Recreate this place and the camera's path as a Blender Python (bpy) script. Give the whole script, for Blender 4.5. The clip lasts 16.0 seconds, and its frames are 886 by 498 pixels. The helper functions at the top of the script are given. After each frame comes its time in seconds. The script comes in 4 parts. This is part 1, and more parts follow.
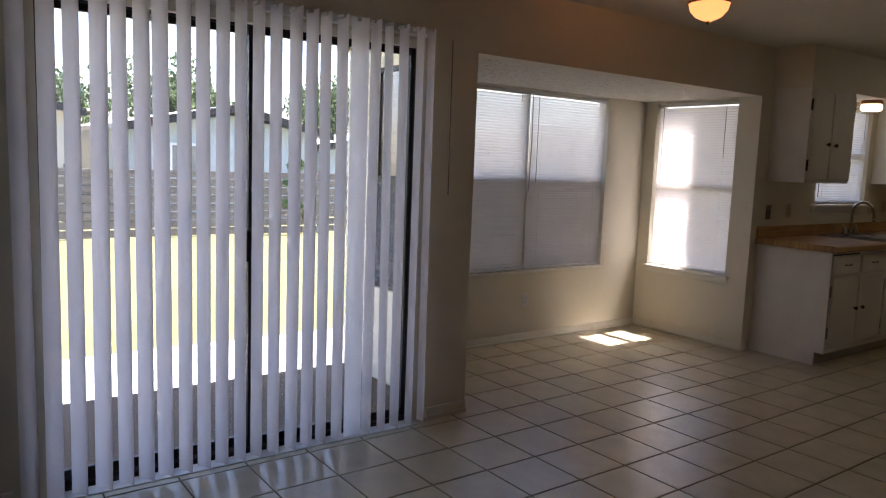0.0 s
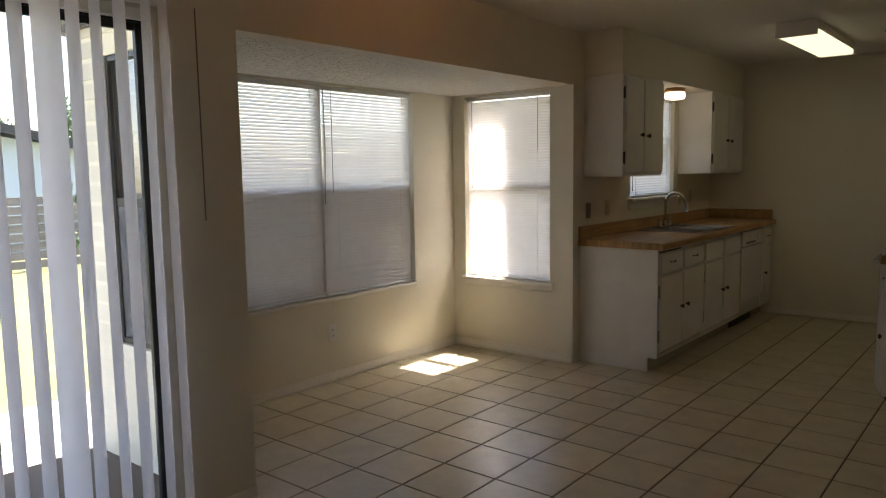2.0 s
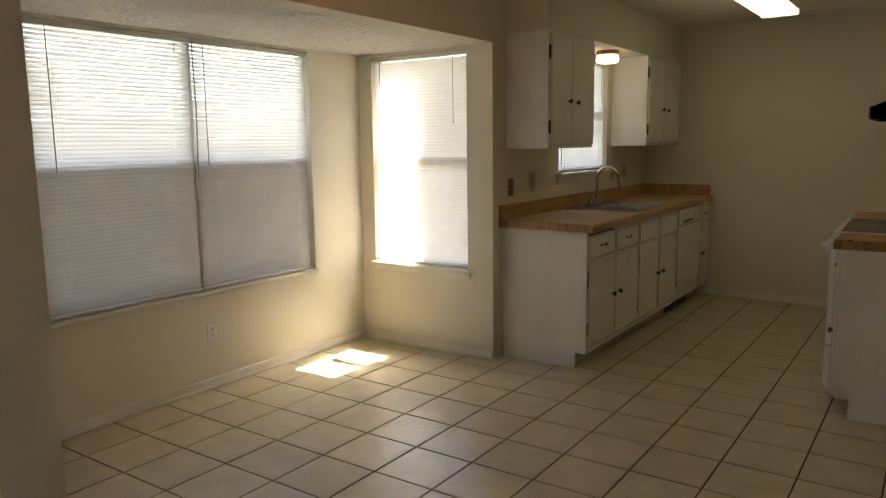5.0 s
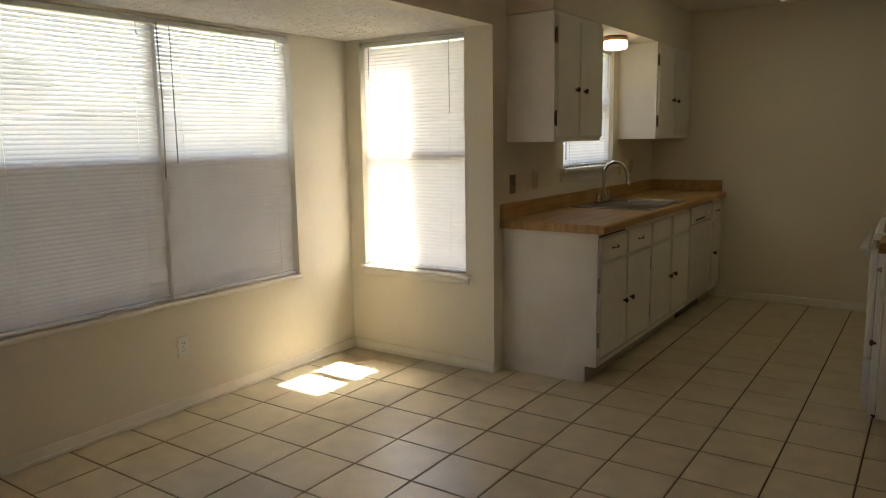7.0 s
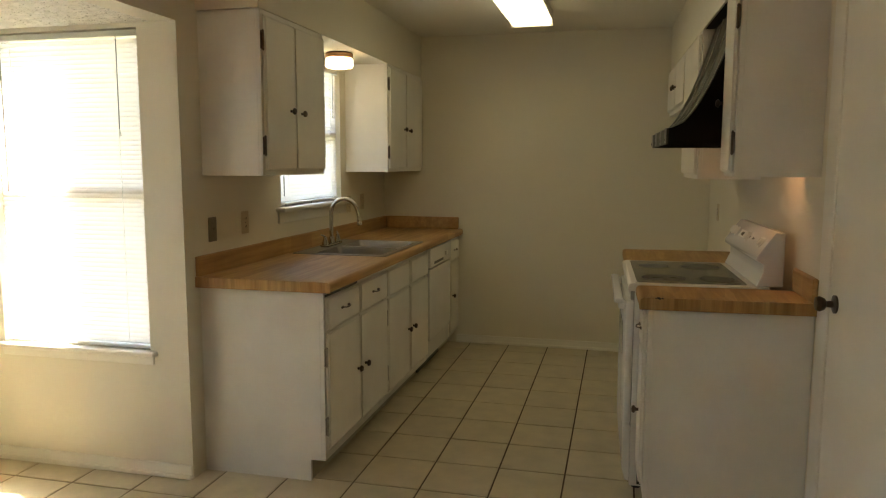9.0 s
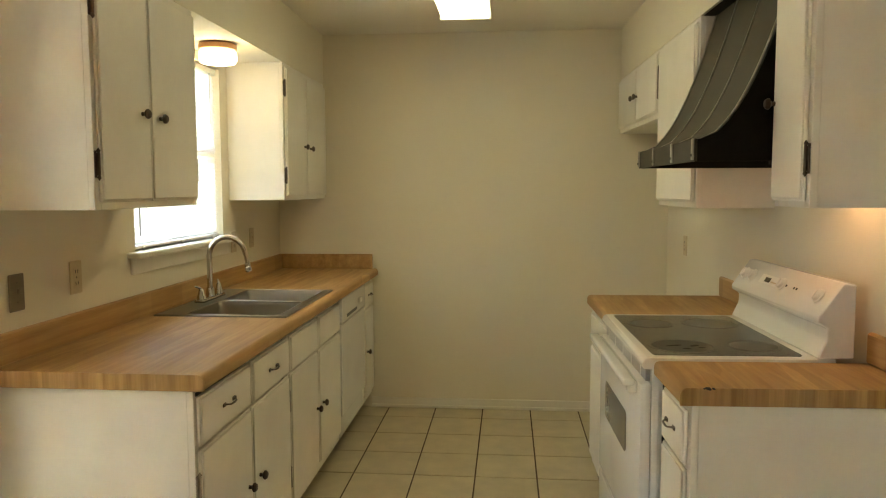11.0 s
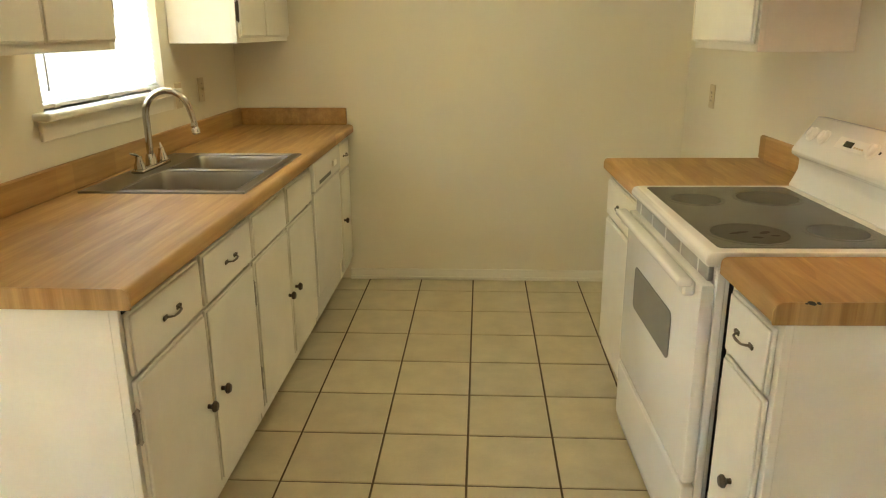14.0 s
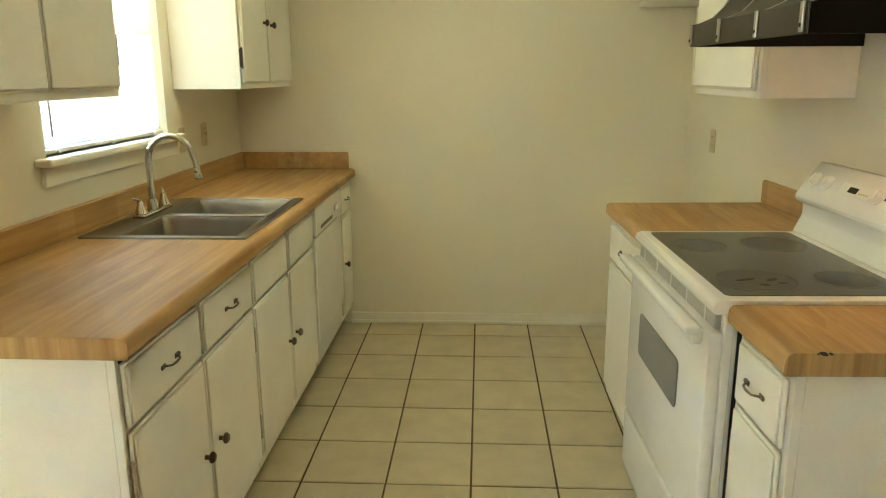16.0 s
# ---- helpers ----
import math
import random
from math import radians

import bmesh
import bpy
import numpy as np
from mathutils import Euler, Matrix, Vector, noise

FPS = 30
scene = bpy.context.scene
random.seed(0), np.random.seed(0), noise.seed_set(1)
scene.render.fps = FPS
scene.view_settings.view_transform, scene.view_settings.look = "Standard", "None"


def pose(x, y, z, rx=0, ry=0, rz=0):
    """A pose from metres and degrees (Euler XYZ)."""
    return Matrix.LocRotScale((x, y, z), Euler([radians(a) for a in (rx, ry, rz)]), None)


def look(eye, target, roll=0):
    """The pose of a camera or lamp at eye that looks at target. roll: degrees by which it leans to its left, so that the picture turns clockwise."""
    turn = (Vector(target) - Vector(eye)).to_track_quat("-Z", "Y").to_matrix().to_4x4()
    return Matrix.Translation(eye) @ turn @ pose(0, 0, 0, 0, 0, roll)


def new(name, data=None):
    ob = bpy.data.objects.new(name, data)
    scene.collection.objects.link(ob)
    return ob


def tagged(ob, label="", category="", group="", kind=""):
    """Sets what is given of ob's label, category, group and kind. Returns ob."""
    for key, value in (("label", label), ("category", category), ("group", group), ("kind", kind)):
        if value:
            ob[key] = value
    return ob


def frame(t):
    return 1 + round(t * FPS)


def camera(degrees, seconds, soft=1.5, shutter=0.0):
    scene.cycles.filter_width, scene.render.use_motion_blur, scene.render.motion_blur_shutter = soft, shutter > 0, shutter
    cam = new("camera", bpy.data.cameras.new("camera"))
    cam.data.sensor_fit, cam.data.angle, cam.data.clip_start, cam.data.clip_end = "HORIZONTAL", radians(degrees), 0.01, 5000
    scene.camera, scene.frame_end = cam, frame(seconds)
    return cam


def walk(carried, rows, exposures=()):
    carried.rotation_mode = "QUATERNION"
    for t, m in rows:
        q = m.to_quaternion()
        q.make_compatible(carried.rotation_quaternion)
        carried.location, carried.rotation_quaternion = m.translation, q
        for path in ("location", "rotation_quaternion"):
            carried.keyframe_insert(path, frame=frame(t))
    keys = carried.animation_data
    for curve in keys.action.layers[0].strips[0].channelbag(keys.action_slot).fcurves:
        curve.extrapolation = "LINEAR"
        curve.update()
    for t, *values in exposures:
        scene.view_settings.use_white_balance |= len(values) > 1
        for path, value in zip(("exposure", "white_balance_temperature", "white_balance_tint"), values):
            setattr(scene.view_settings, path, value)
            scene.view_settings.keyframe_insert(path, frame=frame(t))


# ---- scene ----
cam = camera(62.7, 16.0, soft=1.1)

PATH = [
    (0, (3.202, -5.34, 1.421), (1.598, -4.169, 1.184), 2.1),
    (0.5, (3.113, -5.144, 1.416), (1.603, -3.849, 1.205), 0.9),
    (1, (2.964, -5.014, 1.394), (1.551, -3.612, 1.2), 0.0),
    (1.5, (2.792, -4.86, 1.387), (1.458, -3.382, 1.195), -0.6),
    (2, (2.601, -4.654, 1.43), (1.339, -3.117, 1.215), -0.9),
    (2.5, (2.470, -4.494, 1.41), (1.293, -2.888, 1.2), -0.9),
    (3, (2.353, -4.378, 1.386), (1.3, -2.69, 1.181), -0.7),
    (3.5, (2.332, -4.249, 1.38), (1.34, -2.526, 1.165), -0.7),
    (4, (2.359, -4.171, 1.38), (1.327, -2.475, 1.142), -0.9),
    (4.5, (2.403, -4.054, 1.415), (1.3, -2.408, 1.141), -0.7),
    (6.8, (2.129, -3.719, 1.394), (0.976, -2.114, 1.087), -0.8),
    (7, (2.124, -3.642, 1.4), (1.011, -2.009, 1.097), -0.9),
    (7.5, (2.094, -3.437, 1.404), (1.122, -1.713, 1.115), -0.6),
    (8, (1.963, -3.301, 1.416), (1.183, -1.479, 1.144), -0.2),
    (8.5, (1.899, -3.04, 1.4), (1.268, -1.158, 1.156), -0.1),
    (9, (1.842, -2.802, 1.419), (1.374, -0.871, 1.187), 0.1),
    (9.5, (1.735, -2.585, 1.421), (1.432, -0.619, 1.214), 0.3),
    (10, (1.645, -2.315, 1.42), (1.432, -0.335, 1.245), 0.0),
    (10.2, (1.598, -2.211, 1.424), (1.413, -0.226, 1.262), 0.1),
    (12.3, (1.439, -1.371, 1.426), (1.269, 0.608, 1.193), -0.5),
    (12.5, (1.429, -1.321, 1.42), (1.264, 0.65, 1.124), -0.7),
    (13, (1.387, -1.279, 1.42), (1.258, 0.668, 0.98), -0.6),
    (13.5, (1.366, -1.283, 1.422), (1.264, 0.644, 0.897), -0.4),
    (14, (1.363, -1.288, 1.415), (1.263, 0.625, 0.839), -0.3),
    (14.5, (1.366, -1.289, 1.405), (1.264, 0.614, 0.799), -0.3),
    (15, (1.364, -1.29, 1.404), (1.264, 0.609, 0.784), -0.3),
    (15.5, (1.355, -1.286, 1.414), (1.263, 0.628, 0.84), -0.2),
    (16, (1.355, -1.265, 1.424), (1.253, 0.677, 0.957), -0.3),
]
EXPOSURES = [(0.0, 2.2, 6500, 24), (0.5, 2.04, 6600, 22), (1.0, 2.1, 6750, 19), (2.0, 2.45, 6900, 15), (3.5, 2.98, 7300, 13), (4.5, 3.08, 7350, 12), (7.0, 3.0, 7400, 11), (8.0, 2.85, 7400, 10),
             (8.5, 3.22, 7600, 8), (9.5, 4.1, 7750, 5), (10.2, 4.5, 7700, 1), (12.3, 4.76, 8000, 6), (14.0, 5.13, 8000, 2), (16.0, 5.13, 7150, -8)]
walk(cam, [(t, look(eye, target, roll)) for t, eye, target, roll in PATH], EXPOSURES)

# ---- world and light ----
world = bpy.data.worlds.new("world")
scene.world = world
world.use_nodes = True
wt = world.node_tree
sky = wt.nodes.new("ShaderNodeTexSky")
sky.sky_type = "NISHITA"
sky.sun_disc = False
sky.sun_elevation = radians(63)
sky.sun_rotation = radians(0)
wt.links.new(sky.outputs[0], wt.nodes["Background"].inputs[0])
wt.nodes["Background"].inputs[1].default_value = 0.15
sun = new("sun", bpy.data.lights.new("sun", "SUN"))
sun.data.energy, sun.data.angle, sun.data.color = 5.0, radians(0.5), (1.0, 0.97, 0.92)
sun.matrix_world = look((0, math.cos(radians(63)) * 20, math.sin(radians(63)) * 20), (0, 0, 0))


# ---- materials ----
def shader(name):
    m = bpy.data.materials.new(name)
    m.use_nodes = True
    nt = m.node_tree
    return m, nt, nt.nodes["Principled BSDF"]


def coords(nt, scale=(1, 1, 1)):
    geo = nt.nodes.new("ShaderNodeNewGeometry")
    mp = nt.nodes.new("ShaderNodeMapping")
    mp.inputs["Scale"].default_value = scale
    nt.links.new(geo.outputs["Position"], mp.inputs[0])
    return mp.outputs[0]


def noise_node(nt, vec, scale, detail=3.0, rough=0.55):
    n = nt.nodes.new("ShaderNodeTexNoise")
    n.inputs["Scale"].default_value, n.inputs["Detail"].default_value, n.inputs["Roughness"].default_value = scale, detail, rough
    nt.links.new(vec, n.inputs["Vector"])
    return n.outputs["Fac"]


def ramp(nt, fac, stops):
    r = nt.nodes.new("ShaderNodeValToRGB")
    while len(r.color_ramp.elements) < len(stops):
        r.color_ramp.elements.new(0.5)
    for e, (p, c) in zip(r.color_ramp.elements, stops):
        e.position, e.color = p, (*c, 1)
    nt.links.new(fac, r.inputs[0])
    return r.outputs[0]


def mixc(nt, fac, a, b, mode="MIX"):
    n = nt.nodes.new("ShaderNodeMix")
    n.data_type, n.blend_type = "RGBA", mode
    for sock, v in ((n.inputs[0], fac), (n.inputs[6], a), (n.inputs[7], b)):
        if hasattr(v, "is_linked"):
            nt.links.new(v, sock)
        elif isinstance(v, tuple):
            sock.default_value = (*v, 1)
        else:
            sock.default_value = v
    return n.outputs[2]


def bump(nt, p, height, strength, dist):
    b = nt.nodes.new("ShaderNodeBump")
    b.inputs["Strength"].default_value, b.inputs["Distance"].default_value = strength, dist
    nt.links.new(height, b.inputs["Height"])
    nt.links.new(b.outputs[0], p.inputs["Normal"])


def scaled(c, k):
    return tuple(min(1, v * k) for v in c)


def plain(name, col, rough=0.5, metal=0.0, vary=0.08, big=2.5, fine=60.0, bstr=0.15, bdist=0.001, spec=0.5, random_k=0.0):
    """Painted, moulded or cast stuff: broad patches and a fine grain in colour, roughness and relief."""
    m, nt, p = shader(name)
    v = coords(nt)
    broad = noise_node(nt, v, big, 4)
    grain = noise_node(nt, v, fine, 2)
    c = ramp(nt, broad, [(0.3, scaled(col, 1 - vary)), (0.7, scaled(col, 1 + vary))])
    c = mixc(nt, 0.5 * vary, c, ramp(nt, grain, [(0.35, scaled(col, 0.7)), (0.65, scaled(col, 1.25))]))
    if random_k:
        info = nt.nodes.new("ShaderNodeObjectInfo")
        c = mixc(nt, 1.0, c, ramp(nt, info.outputs["Random"], [(0, (1 - random_k,) * 3), (1, (1, 1, 1))]), "MULTIPLY")
    nt.links.new(c, p.inputs["Base Color"])
    rr = nt.nodes.new("ShaderNodeMapRange")
    rr.inputs["To Min"].default_value, rr.inputs["To Max"].default_value = rough * 0.85, min(1, rough * 1.15)
    nt.links.new(broad, rr.inputs[0])
    nt.links.new(rr.outputs[0], p.inputs["Roughness"])
    p.inputs["Metallic"].default_value = metal
    p.inputs["Specular IOR Level"].default_value = spec
    if bstr:
        bump(nt, p, grain, bstr, bdist)
    return m


def knockdown(name, col):
    """Knock-down plaster: flat-topped splats over a smooth coat."""
    m, nt, p = shader(name)
    v = coords(nt)
    a = noise_node(nt, v, 19, 4, 0.62)
    b = noise_node(nt, v, 90, 2)
    h = ramp(nt, a, [(0.46, (0, 0, 0)), (0.57, (1, 1, 1))])
    c = mixc(nt, h, scaled(col, 0.94), col)
    nt.links.new(c, p.inputs["Base Color"])
    p.inputs["Roughness"].default_value = 0.85
    hh = mixc(nt, 0.2, h, b)
    bump(nt, p, hh, 1.0, 0.016)
    return m


def emitter(name, col, strength, base=(0.9, 0.88, 0.82)):
    m, nt, p = shader(name)
    n = noise_node(nt, coords(nt), 12, 2)
    c = ramp(nt, n, [(0.3, scaled(col, 0.93)), (0.7, col)])
    nt.links.new(c, p.inputs["Emission Color"])
    p.inputs["Emission Strength"].default_value = strength
    p.inputs["Base Color"].default_value = (*base, 1)
    p.inputs["Roughness"].default_value = 0.35
    return m


def glass_mat(name, tint=(1, 1, 1)):
    m, nt, p = shader(name)
    p.inputs["Base Color"].default_value = (*tint, 1)
    p.inputs["Roughness"].default_value = 0.0
    p.inputs["Transmission Weight"].default_value = 1.0
    p.inputs["IOR"].default_value = 1.45
    return m


def sheet(name, col, through_k, rough=0.5):
    """Thin vinyl that lets some light through."""
    m, nt, p = shader(name)
    n = noise_node(nt, coords(nt), 5, 3)
    c = ramp(nt, n, [(0.3, scaled(col, 0.94)), (0.7, col)])
    nt.links.new(c, p.inputs["Base Color"])
    p.inputs["Roughness"].default_value = rough
    tr = nt.nodes.new("ShaderNodeBsdfTranslucent")
    nt.links.new(c, tr.inputs[0])
    mx = nt.nodes.new("ShaderNodeMixShader")
    mx.inputs[0].default_value = through_k
    nt.links.new(p.outputs[0], mx.inputs[1])
    nt.links.new(tr.outputs[0], mx.inputs[2])
    nt.links.new(mx.outputs[0], nt.nodes["Material Output"].inputs[0])
    return m


def screen_mat(name):
    """Woven insect screen: dark threads with open mesh between."""
    m, nt, p = shader(name)
    p.inputs["Base Color"].default_value = (0.12, 0.12, 0.13, 1)
    p.inputs["Roughness"].default_value = 0.7
    tr = nt.nodes.new("ShaderNodeBsdfTransparent")
    n = noise_node(nt, coords(nt), 900, 1)
    mr = nt.nodes.new("ShaderNodeMapRange")
    mr.inputs["To Min"].default_value, mr.inputs["To Max"].default_value = 0.55, 0.7
    nt.links.new(n, mr.inputs[0])
    mx = nt.nodes.new("ShaderNodeMixShader")
    nt.links.new(mr.outputs[0], mx.inputs[0])
    nt.links.new(tr.outputs[0], mx.inputs[1])
    nt.links.new(p.outputs[0], mx.inputs[2])
    nt.links.new(mx.outputs[0], nt.nodes["Material Output"].inputs[0])
    return m


def wood(name, light, dark, axis="y", strips=0.0, rough=0.4, grain=1.0):
    """Grain lines along one axis; strips gives the width of glued staves in metres."""
    m, nt, p = shader(name)
    k = {"x": (2, 40, 40), "y": (40, 2, 40), "z": (40, 40, 2)}[axis]
    v = coords(nt, tuple(a * grain for a in k))
    g = noise_node(nt, v, 1.0, 5, 0.65)
    c = ramp(nt, g, [(0.3, dark), (0.5, tuple((a + b) / 2 for a, b in zip(light, dark))), (0.68, light)])
    if strips:
        kk = {"x": (3, 1 / strips, 1 / strips), "y": (1 / strips, 3, 0), "z": (1 / strips, 1 / strips, 0)}[axis]
        v2 = coords(nt, kk)
        cell = nt.nodes.new("ShaderNodeTexVoronoi")
        cell.inputs["Scale"].default_value = 1.0
        cell.inputs["Randomness"].default_value = 0.6
        nt.links.new(v2, cell.inputs["Vector"])
        sep = nt.nodes.new("ShaderNodeSeparateColor")
        nt.links.new(cell.outputs["Color"], sep.inputs[0])
        c = mixc(nt, 1.0, c, ramp(nt, sep.outputs[0], [(0, (0.80, 0.78, 0.74)), (1, (1.0, 1.0, 1.0))]), "MULTIPLY")
    wide = noise_node(nt, coords(nt), 3, 3)
    c = mixc(nt, 1.0, c, ramp(nt, wide, [(0.3, (0.88, 0.88, 0.88)), (0.7, (1, 1, 1))]), "MULTIPLY")
    nt.links.new(c, p.inputs["Base Color"])
    p.inputs["Roughness"].default_value = rough
    bump(nt, p, g, 0.08, 0.001)
    return m


CREAM = (0.79, 0.738, 0.605)
M_WALL = plain("cream_wall_paint", CREAM, 0.7, vary=0.03, big=1.2, fine=140, bstr=0.25, bdist=0.0012)
M_CEIL = knockdown("knockdown_ceiling", (0.86, 0.83, 0.74))
M_CEIL2 = plain("smooth_ceiling_paint", (0.82, 0.775, 0.67), 0.8, vary=0.03, big=1.0, fine=70, bstr=0.3, bdist=0.002)
M_TRIM = plain("cream_trim_paint", (0.83, 0.795, 0.70), 0.32, vary=0.04, fine=80, bstr=0.08)
M_CAB = plain("white_cabinet_paint", (0.82, 0.79, 0.71), 0.38, vary=0.05, big=4, fine=110, bstr=0.12)
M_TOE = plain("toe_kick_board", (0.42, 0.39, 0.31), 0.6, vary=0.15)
M_COUNTER = wood("butcher_block_laminate", (0.60, 0.37, 0.155), (0.42, 0.23, 0.085), "y", 0.045, 0.55)
M_EDGE = wood("butcher_block_edge", (0.62, 0.39, 0.17), (0.36, 0.19, 0.065), "z", 0.03, 0.33)
M_TILE = plain("beige_floor_tile", (0.60, 0.52, 0.362), 0.3, vary=0.11, big=7, fine=120, bstr=0, random_k=0.1)
M_GROUT = plain("dark_grout", (0.10, 0.065, 0.037), 0.9, vary=0.2, fine=200)
M_BRONZE = plain("dark_bronze", (0.11, 0.085, 0.065), 0.35, 0.85, vary=0.2)
M_PEWTER = plain("worn_pewter", (0.17, 0.145, 0.12), 0.35, 0.9, vary=0.25)
M_NICKEL = plain("worn_nickel", (0.40, 0.37, 0.33), 0.38, 0.85, vary=0.3, big=40)
M_STEEL = plain("brushed_steel", (0.26, 0.235, 0.205), 0.36, 1.0, vary=0.1, fine=250, bstr=0.1, bdist=0.0003)
M_CHROME = plain("chrome", (0.58, 0.57, 0.55), 0.14, 1.0, vary=0.03, bstr=0)
M_ENAMEL = plain("white_enamel", (0.83, 0.82, 0.79), 0.22, vary=0.02, bstr=0.03)
M_PLASTIC = plain("white_plastic", (0.80, 0.79, 0.74), 0.35, vary=0.03, bstr=0)
M_ALMOND = plain("almond_plastic", (0.60, 0.50, 0.33), 0.4, vary=0.05, bstr=0)
M_BROWNPL = plain("brown_plate", (0.20, 0.165, 0.12), 0.35, 0.4, vary=0.1, bstr=0)
M_COOK = plain("smoked_ceramic_glass", (0.05, 0.05, 0.048), 0.22, vary=0.2, big=9, bstr=0)
M_RING = plain("burner_print", (0.085, 0.08, 0.072), 0.25, vary=0.2, bstr=0)
M_BURNER = plain("burner_zone", (0.02, 0.017, 0.014), 0.3, vary=0.25, big=20, bstr=0)
M_BURN = plain("burnt_spill", (0.03, 0.022, 0.016), 0.6, vary=0.3)
M_OVENGL = plain("oven_window_glass", (0.24, 0.235, 0.225), 0.12, vary=0.08, bstr=0)
# black plastic parts, and the strips that stand in for shade in gaps
M_BLACK = plain("black_plastic_and_gap_shade", (0.012, 0.012, 0.012), 0.4, vary=0.2, bstr=0)
M_DISPLAY = plain("dark_display", (0.02, 0.03, 0.025), 0.15, bstr=0)
M_HOOD = plain("black_hood_enamel", (0.006, 0.0045, 0.004), 0.5, 0.0, vary=0.25, big=7, spec=0.15)
M_HOODF = plain("dark_pewter_hood", (0.062, 0.054, 0.042), 0.5, 0.3, vary=0.3, big=8, fine=90, bstr=0.25, spec=0.35)
M_BAND = plain("hood_band_metal", (0.50, 0.48, 0.45), 0.3, 0.9, vary=0.15)
M_BLIND = sheet("mini_blind_vinyl", (0.90, 0.845, 0.80), 0.55)
M_VANE = sheet("vertical_vane_vinyl", (0.92, 0.88, 0.89), 0.57)
# grey that puts the backlit darkness of wands and cords into their colour
M_WAND = plain("shade_grey_plastic", (0.36, 0.35, 0.33), 0.3, vary=0.1, bstr=0)
M_GLASS = glass_mat("window_glass")
M_SCREEN = screen_mat("insect_screen")
M_ALU = plain("dark_bronze_aluminium", (0.035, 0.032, 0.032), 0.4, 0.5, vary=0.2)
M_WHALU = plain("white_aluminium", (0.74, 0.73, 0.70), 0.4, 0.1, vary=0.05)
M_FLUO = emitter("fluorescent_diffuser", (1.0, 0.965, 0.68), 0.235)
M_DOME = emitter("amber_lamp_glass", (1.0, 0.33, 0.10), 0.45, (0.8, 0.6, 0.35))
M_SINKLAMP = emitter("opal_lamp_glass", (1.0, 0.80, 0.52), 0.8)
M_BULB = emitter("hood_bulb", (1.0, 0.55, 0.30), 2.6)
M_BRASS = plain("aged_copper_fitting", (0.36, 0.20, 0.11), 0.4, 0.7, vary=0.15)
M_CONC = plain("patio_concrete", (0.56, 0.55, 0.535), 0.85, vary=0.12, big=1.5, fine=60, bstr=0.4)
M_FENCE = wood("weathered_fence_wood", (0.24, 0.21, 0.18), (0.12, 0.10, 0.085), "y", 0, 0.85, 0.4)
M_SIDING = plain("cream_siding", (0.68, 0.62, 0.50), 0.7, vary=0.06, random_k=0.05)
M_HOUSEW = plain("pale_blue_siding", (0.42, 0.47, 0.49), 0.8, vary=0.06)
M_ROOF = plain("grey_shingle", (0.13, 0.115, 0.10), 0.9, vary=0.25, fine=30, bstr=0.5)
M_ROOFL = plain("pale_metal_roof", (0.62, 0.60, 0.57), 0.6, vary=0.1)
M_BARK = wood("bark", (0.20, 0.16, 0.12), (0.08, 0.06, 0.045), "z", 0, 0.9, 0.5)
M_LEAF = plain("tree_leaf", (0.085, 0.13, 0.05), 0.55, vary=0.35, big=1.0, fine=8, bstr=0)
M_VINE = plain("vine_leaf", (0.10, 0.16, 0.055), 0.55, vary=0.35, big=3.0, fine=20, bstr=0)


def grass_mat():
    m, nt, p = shader("dry_lawn")
    v = coords(nt)
    a = noise_node(nt, v, 0.8, 5)
    b = noise_node(nt, v, 60, 3)
    c = ramp(nt, a, [(0.35, (0.20, 0.18, 0.08)), (0.65, (0.13, 0.145, 0.05))])
    c = mixc(nt, 0.4, c, ramp(nt, b, [(0.35, (0.12, 0.13, 0.05)), (0.65, (0.26, 0.23, 0.115))]))
    nt.links.new(c, p.inputs["Base Color"])
    p.inputs["Roughness"].default_value = 0.95
    bump(nt, p, b, 0.8, 0.03)
    return m


M_GRASS = grass_mat()


# ---- mesh helpers ----
def box(x0, x1, y0, y1, z0, z1, b=0.0, seg=1, bm=None):
    """A box, its edges rounded by b, added to bm."""
    piece = bmesh.new()
    bmesh.ops.create_cube(piece, size=1.0, matrix=Matrix.LocRotScale(((x0 + x1) / 2, (y0 + y1) / 2, (z0 + z1) / 2), None, (abs(x1 - x0), abs(y1 - y0), abs(z1 - z0))))
    if b:
        bmesh.ops.bevel(piece, geom=piece.edges[:], offset=b, segments=seg, affect="EDGES", profile=0.5)
    return join(bm, piece)


def join(bm, piece):
    if bm is None:
        return piece
    tmp = bpy.data.meshes.new("tmp")
    piece.to_mesh(tmp)
    bm.from_mesh(tmp)
    bpy.data.meshes.remove(tmp)
    piece.free()
    return bm


def lathe(profile, segs=20, m=None, bm=None, cap=True):
    """A turned body from (radius, height) pairs about z."""
    piece = bmesh.new()
    rings = []
    for r, z in profile:
        if r < 1e-6:
            rings.append([piece.verts.new((0, 0, z))])
        else:
            rings.append([piece.verts.new((r * math.cos(2 * math.pi * i / segs), r * math.sin(2 * math.pi * i / segs), z)) for i in range(segs)])
    for a, c in zip(rings, rings[1:]):
        for i in range(segs):
            j = (i + 1) % segs
            quad = [a[i % len(a)], a[j % len(a)], c[j % len(c)], c[i % len(c)]]
            quad = [v for k, v in enumerate(quad) if v not in quad[:k]]
            if len(quad) > 2:
                piece.faces.new(quad)
    if cap:
        for ring in (rings[0], rings[-1]):
            if len(ring) > 2:
                piece.faces.new(ring)
    bmesh.ops.recalc_face_normals(piece, faces=piece.faces[:])
    if m is not None:
        piece.transform(m)
    return join(bm, piece)


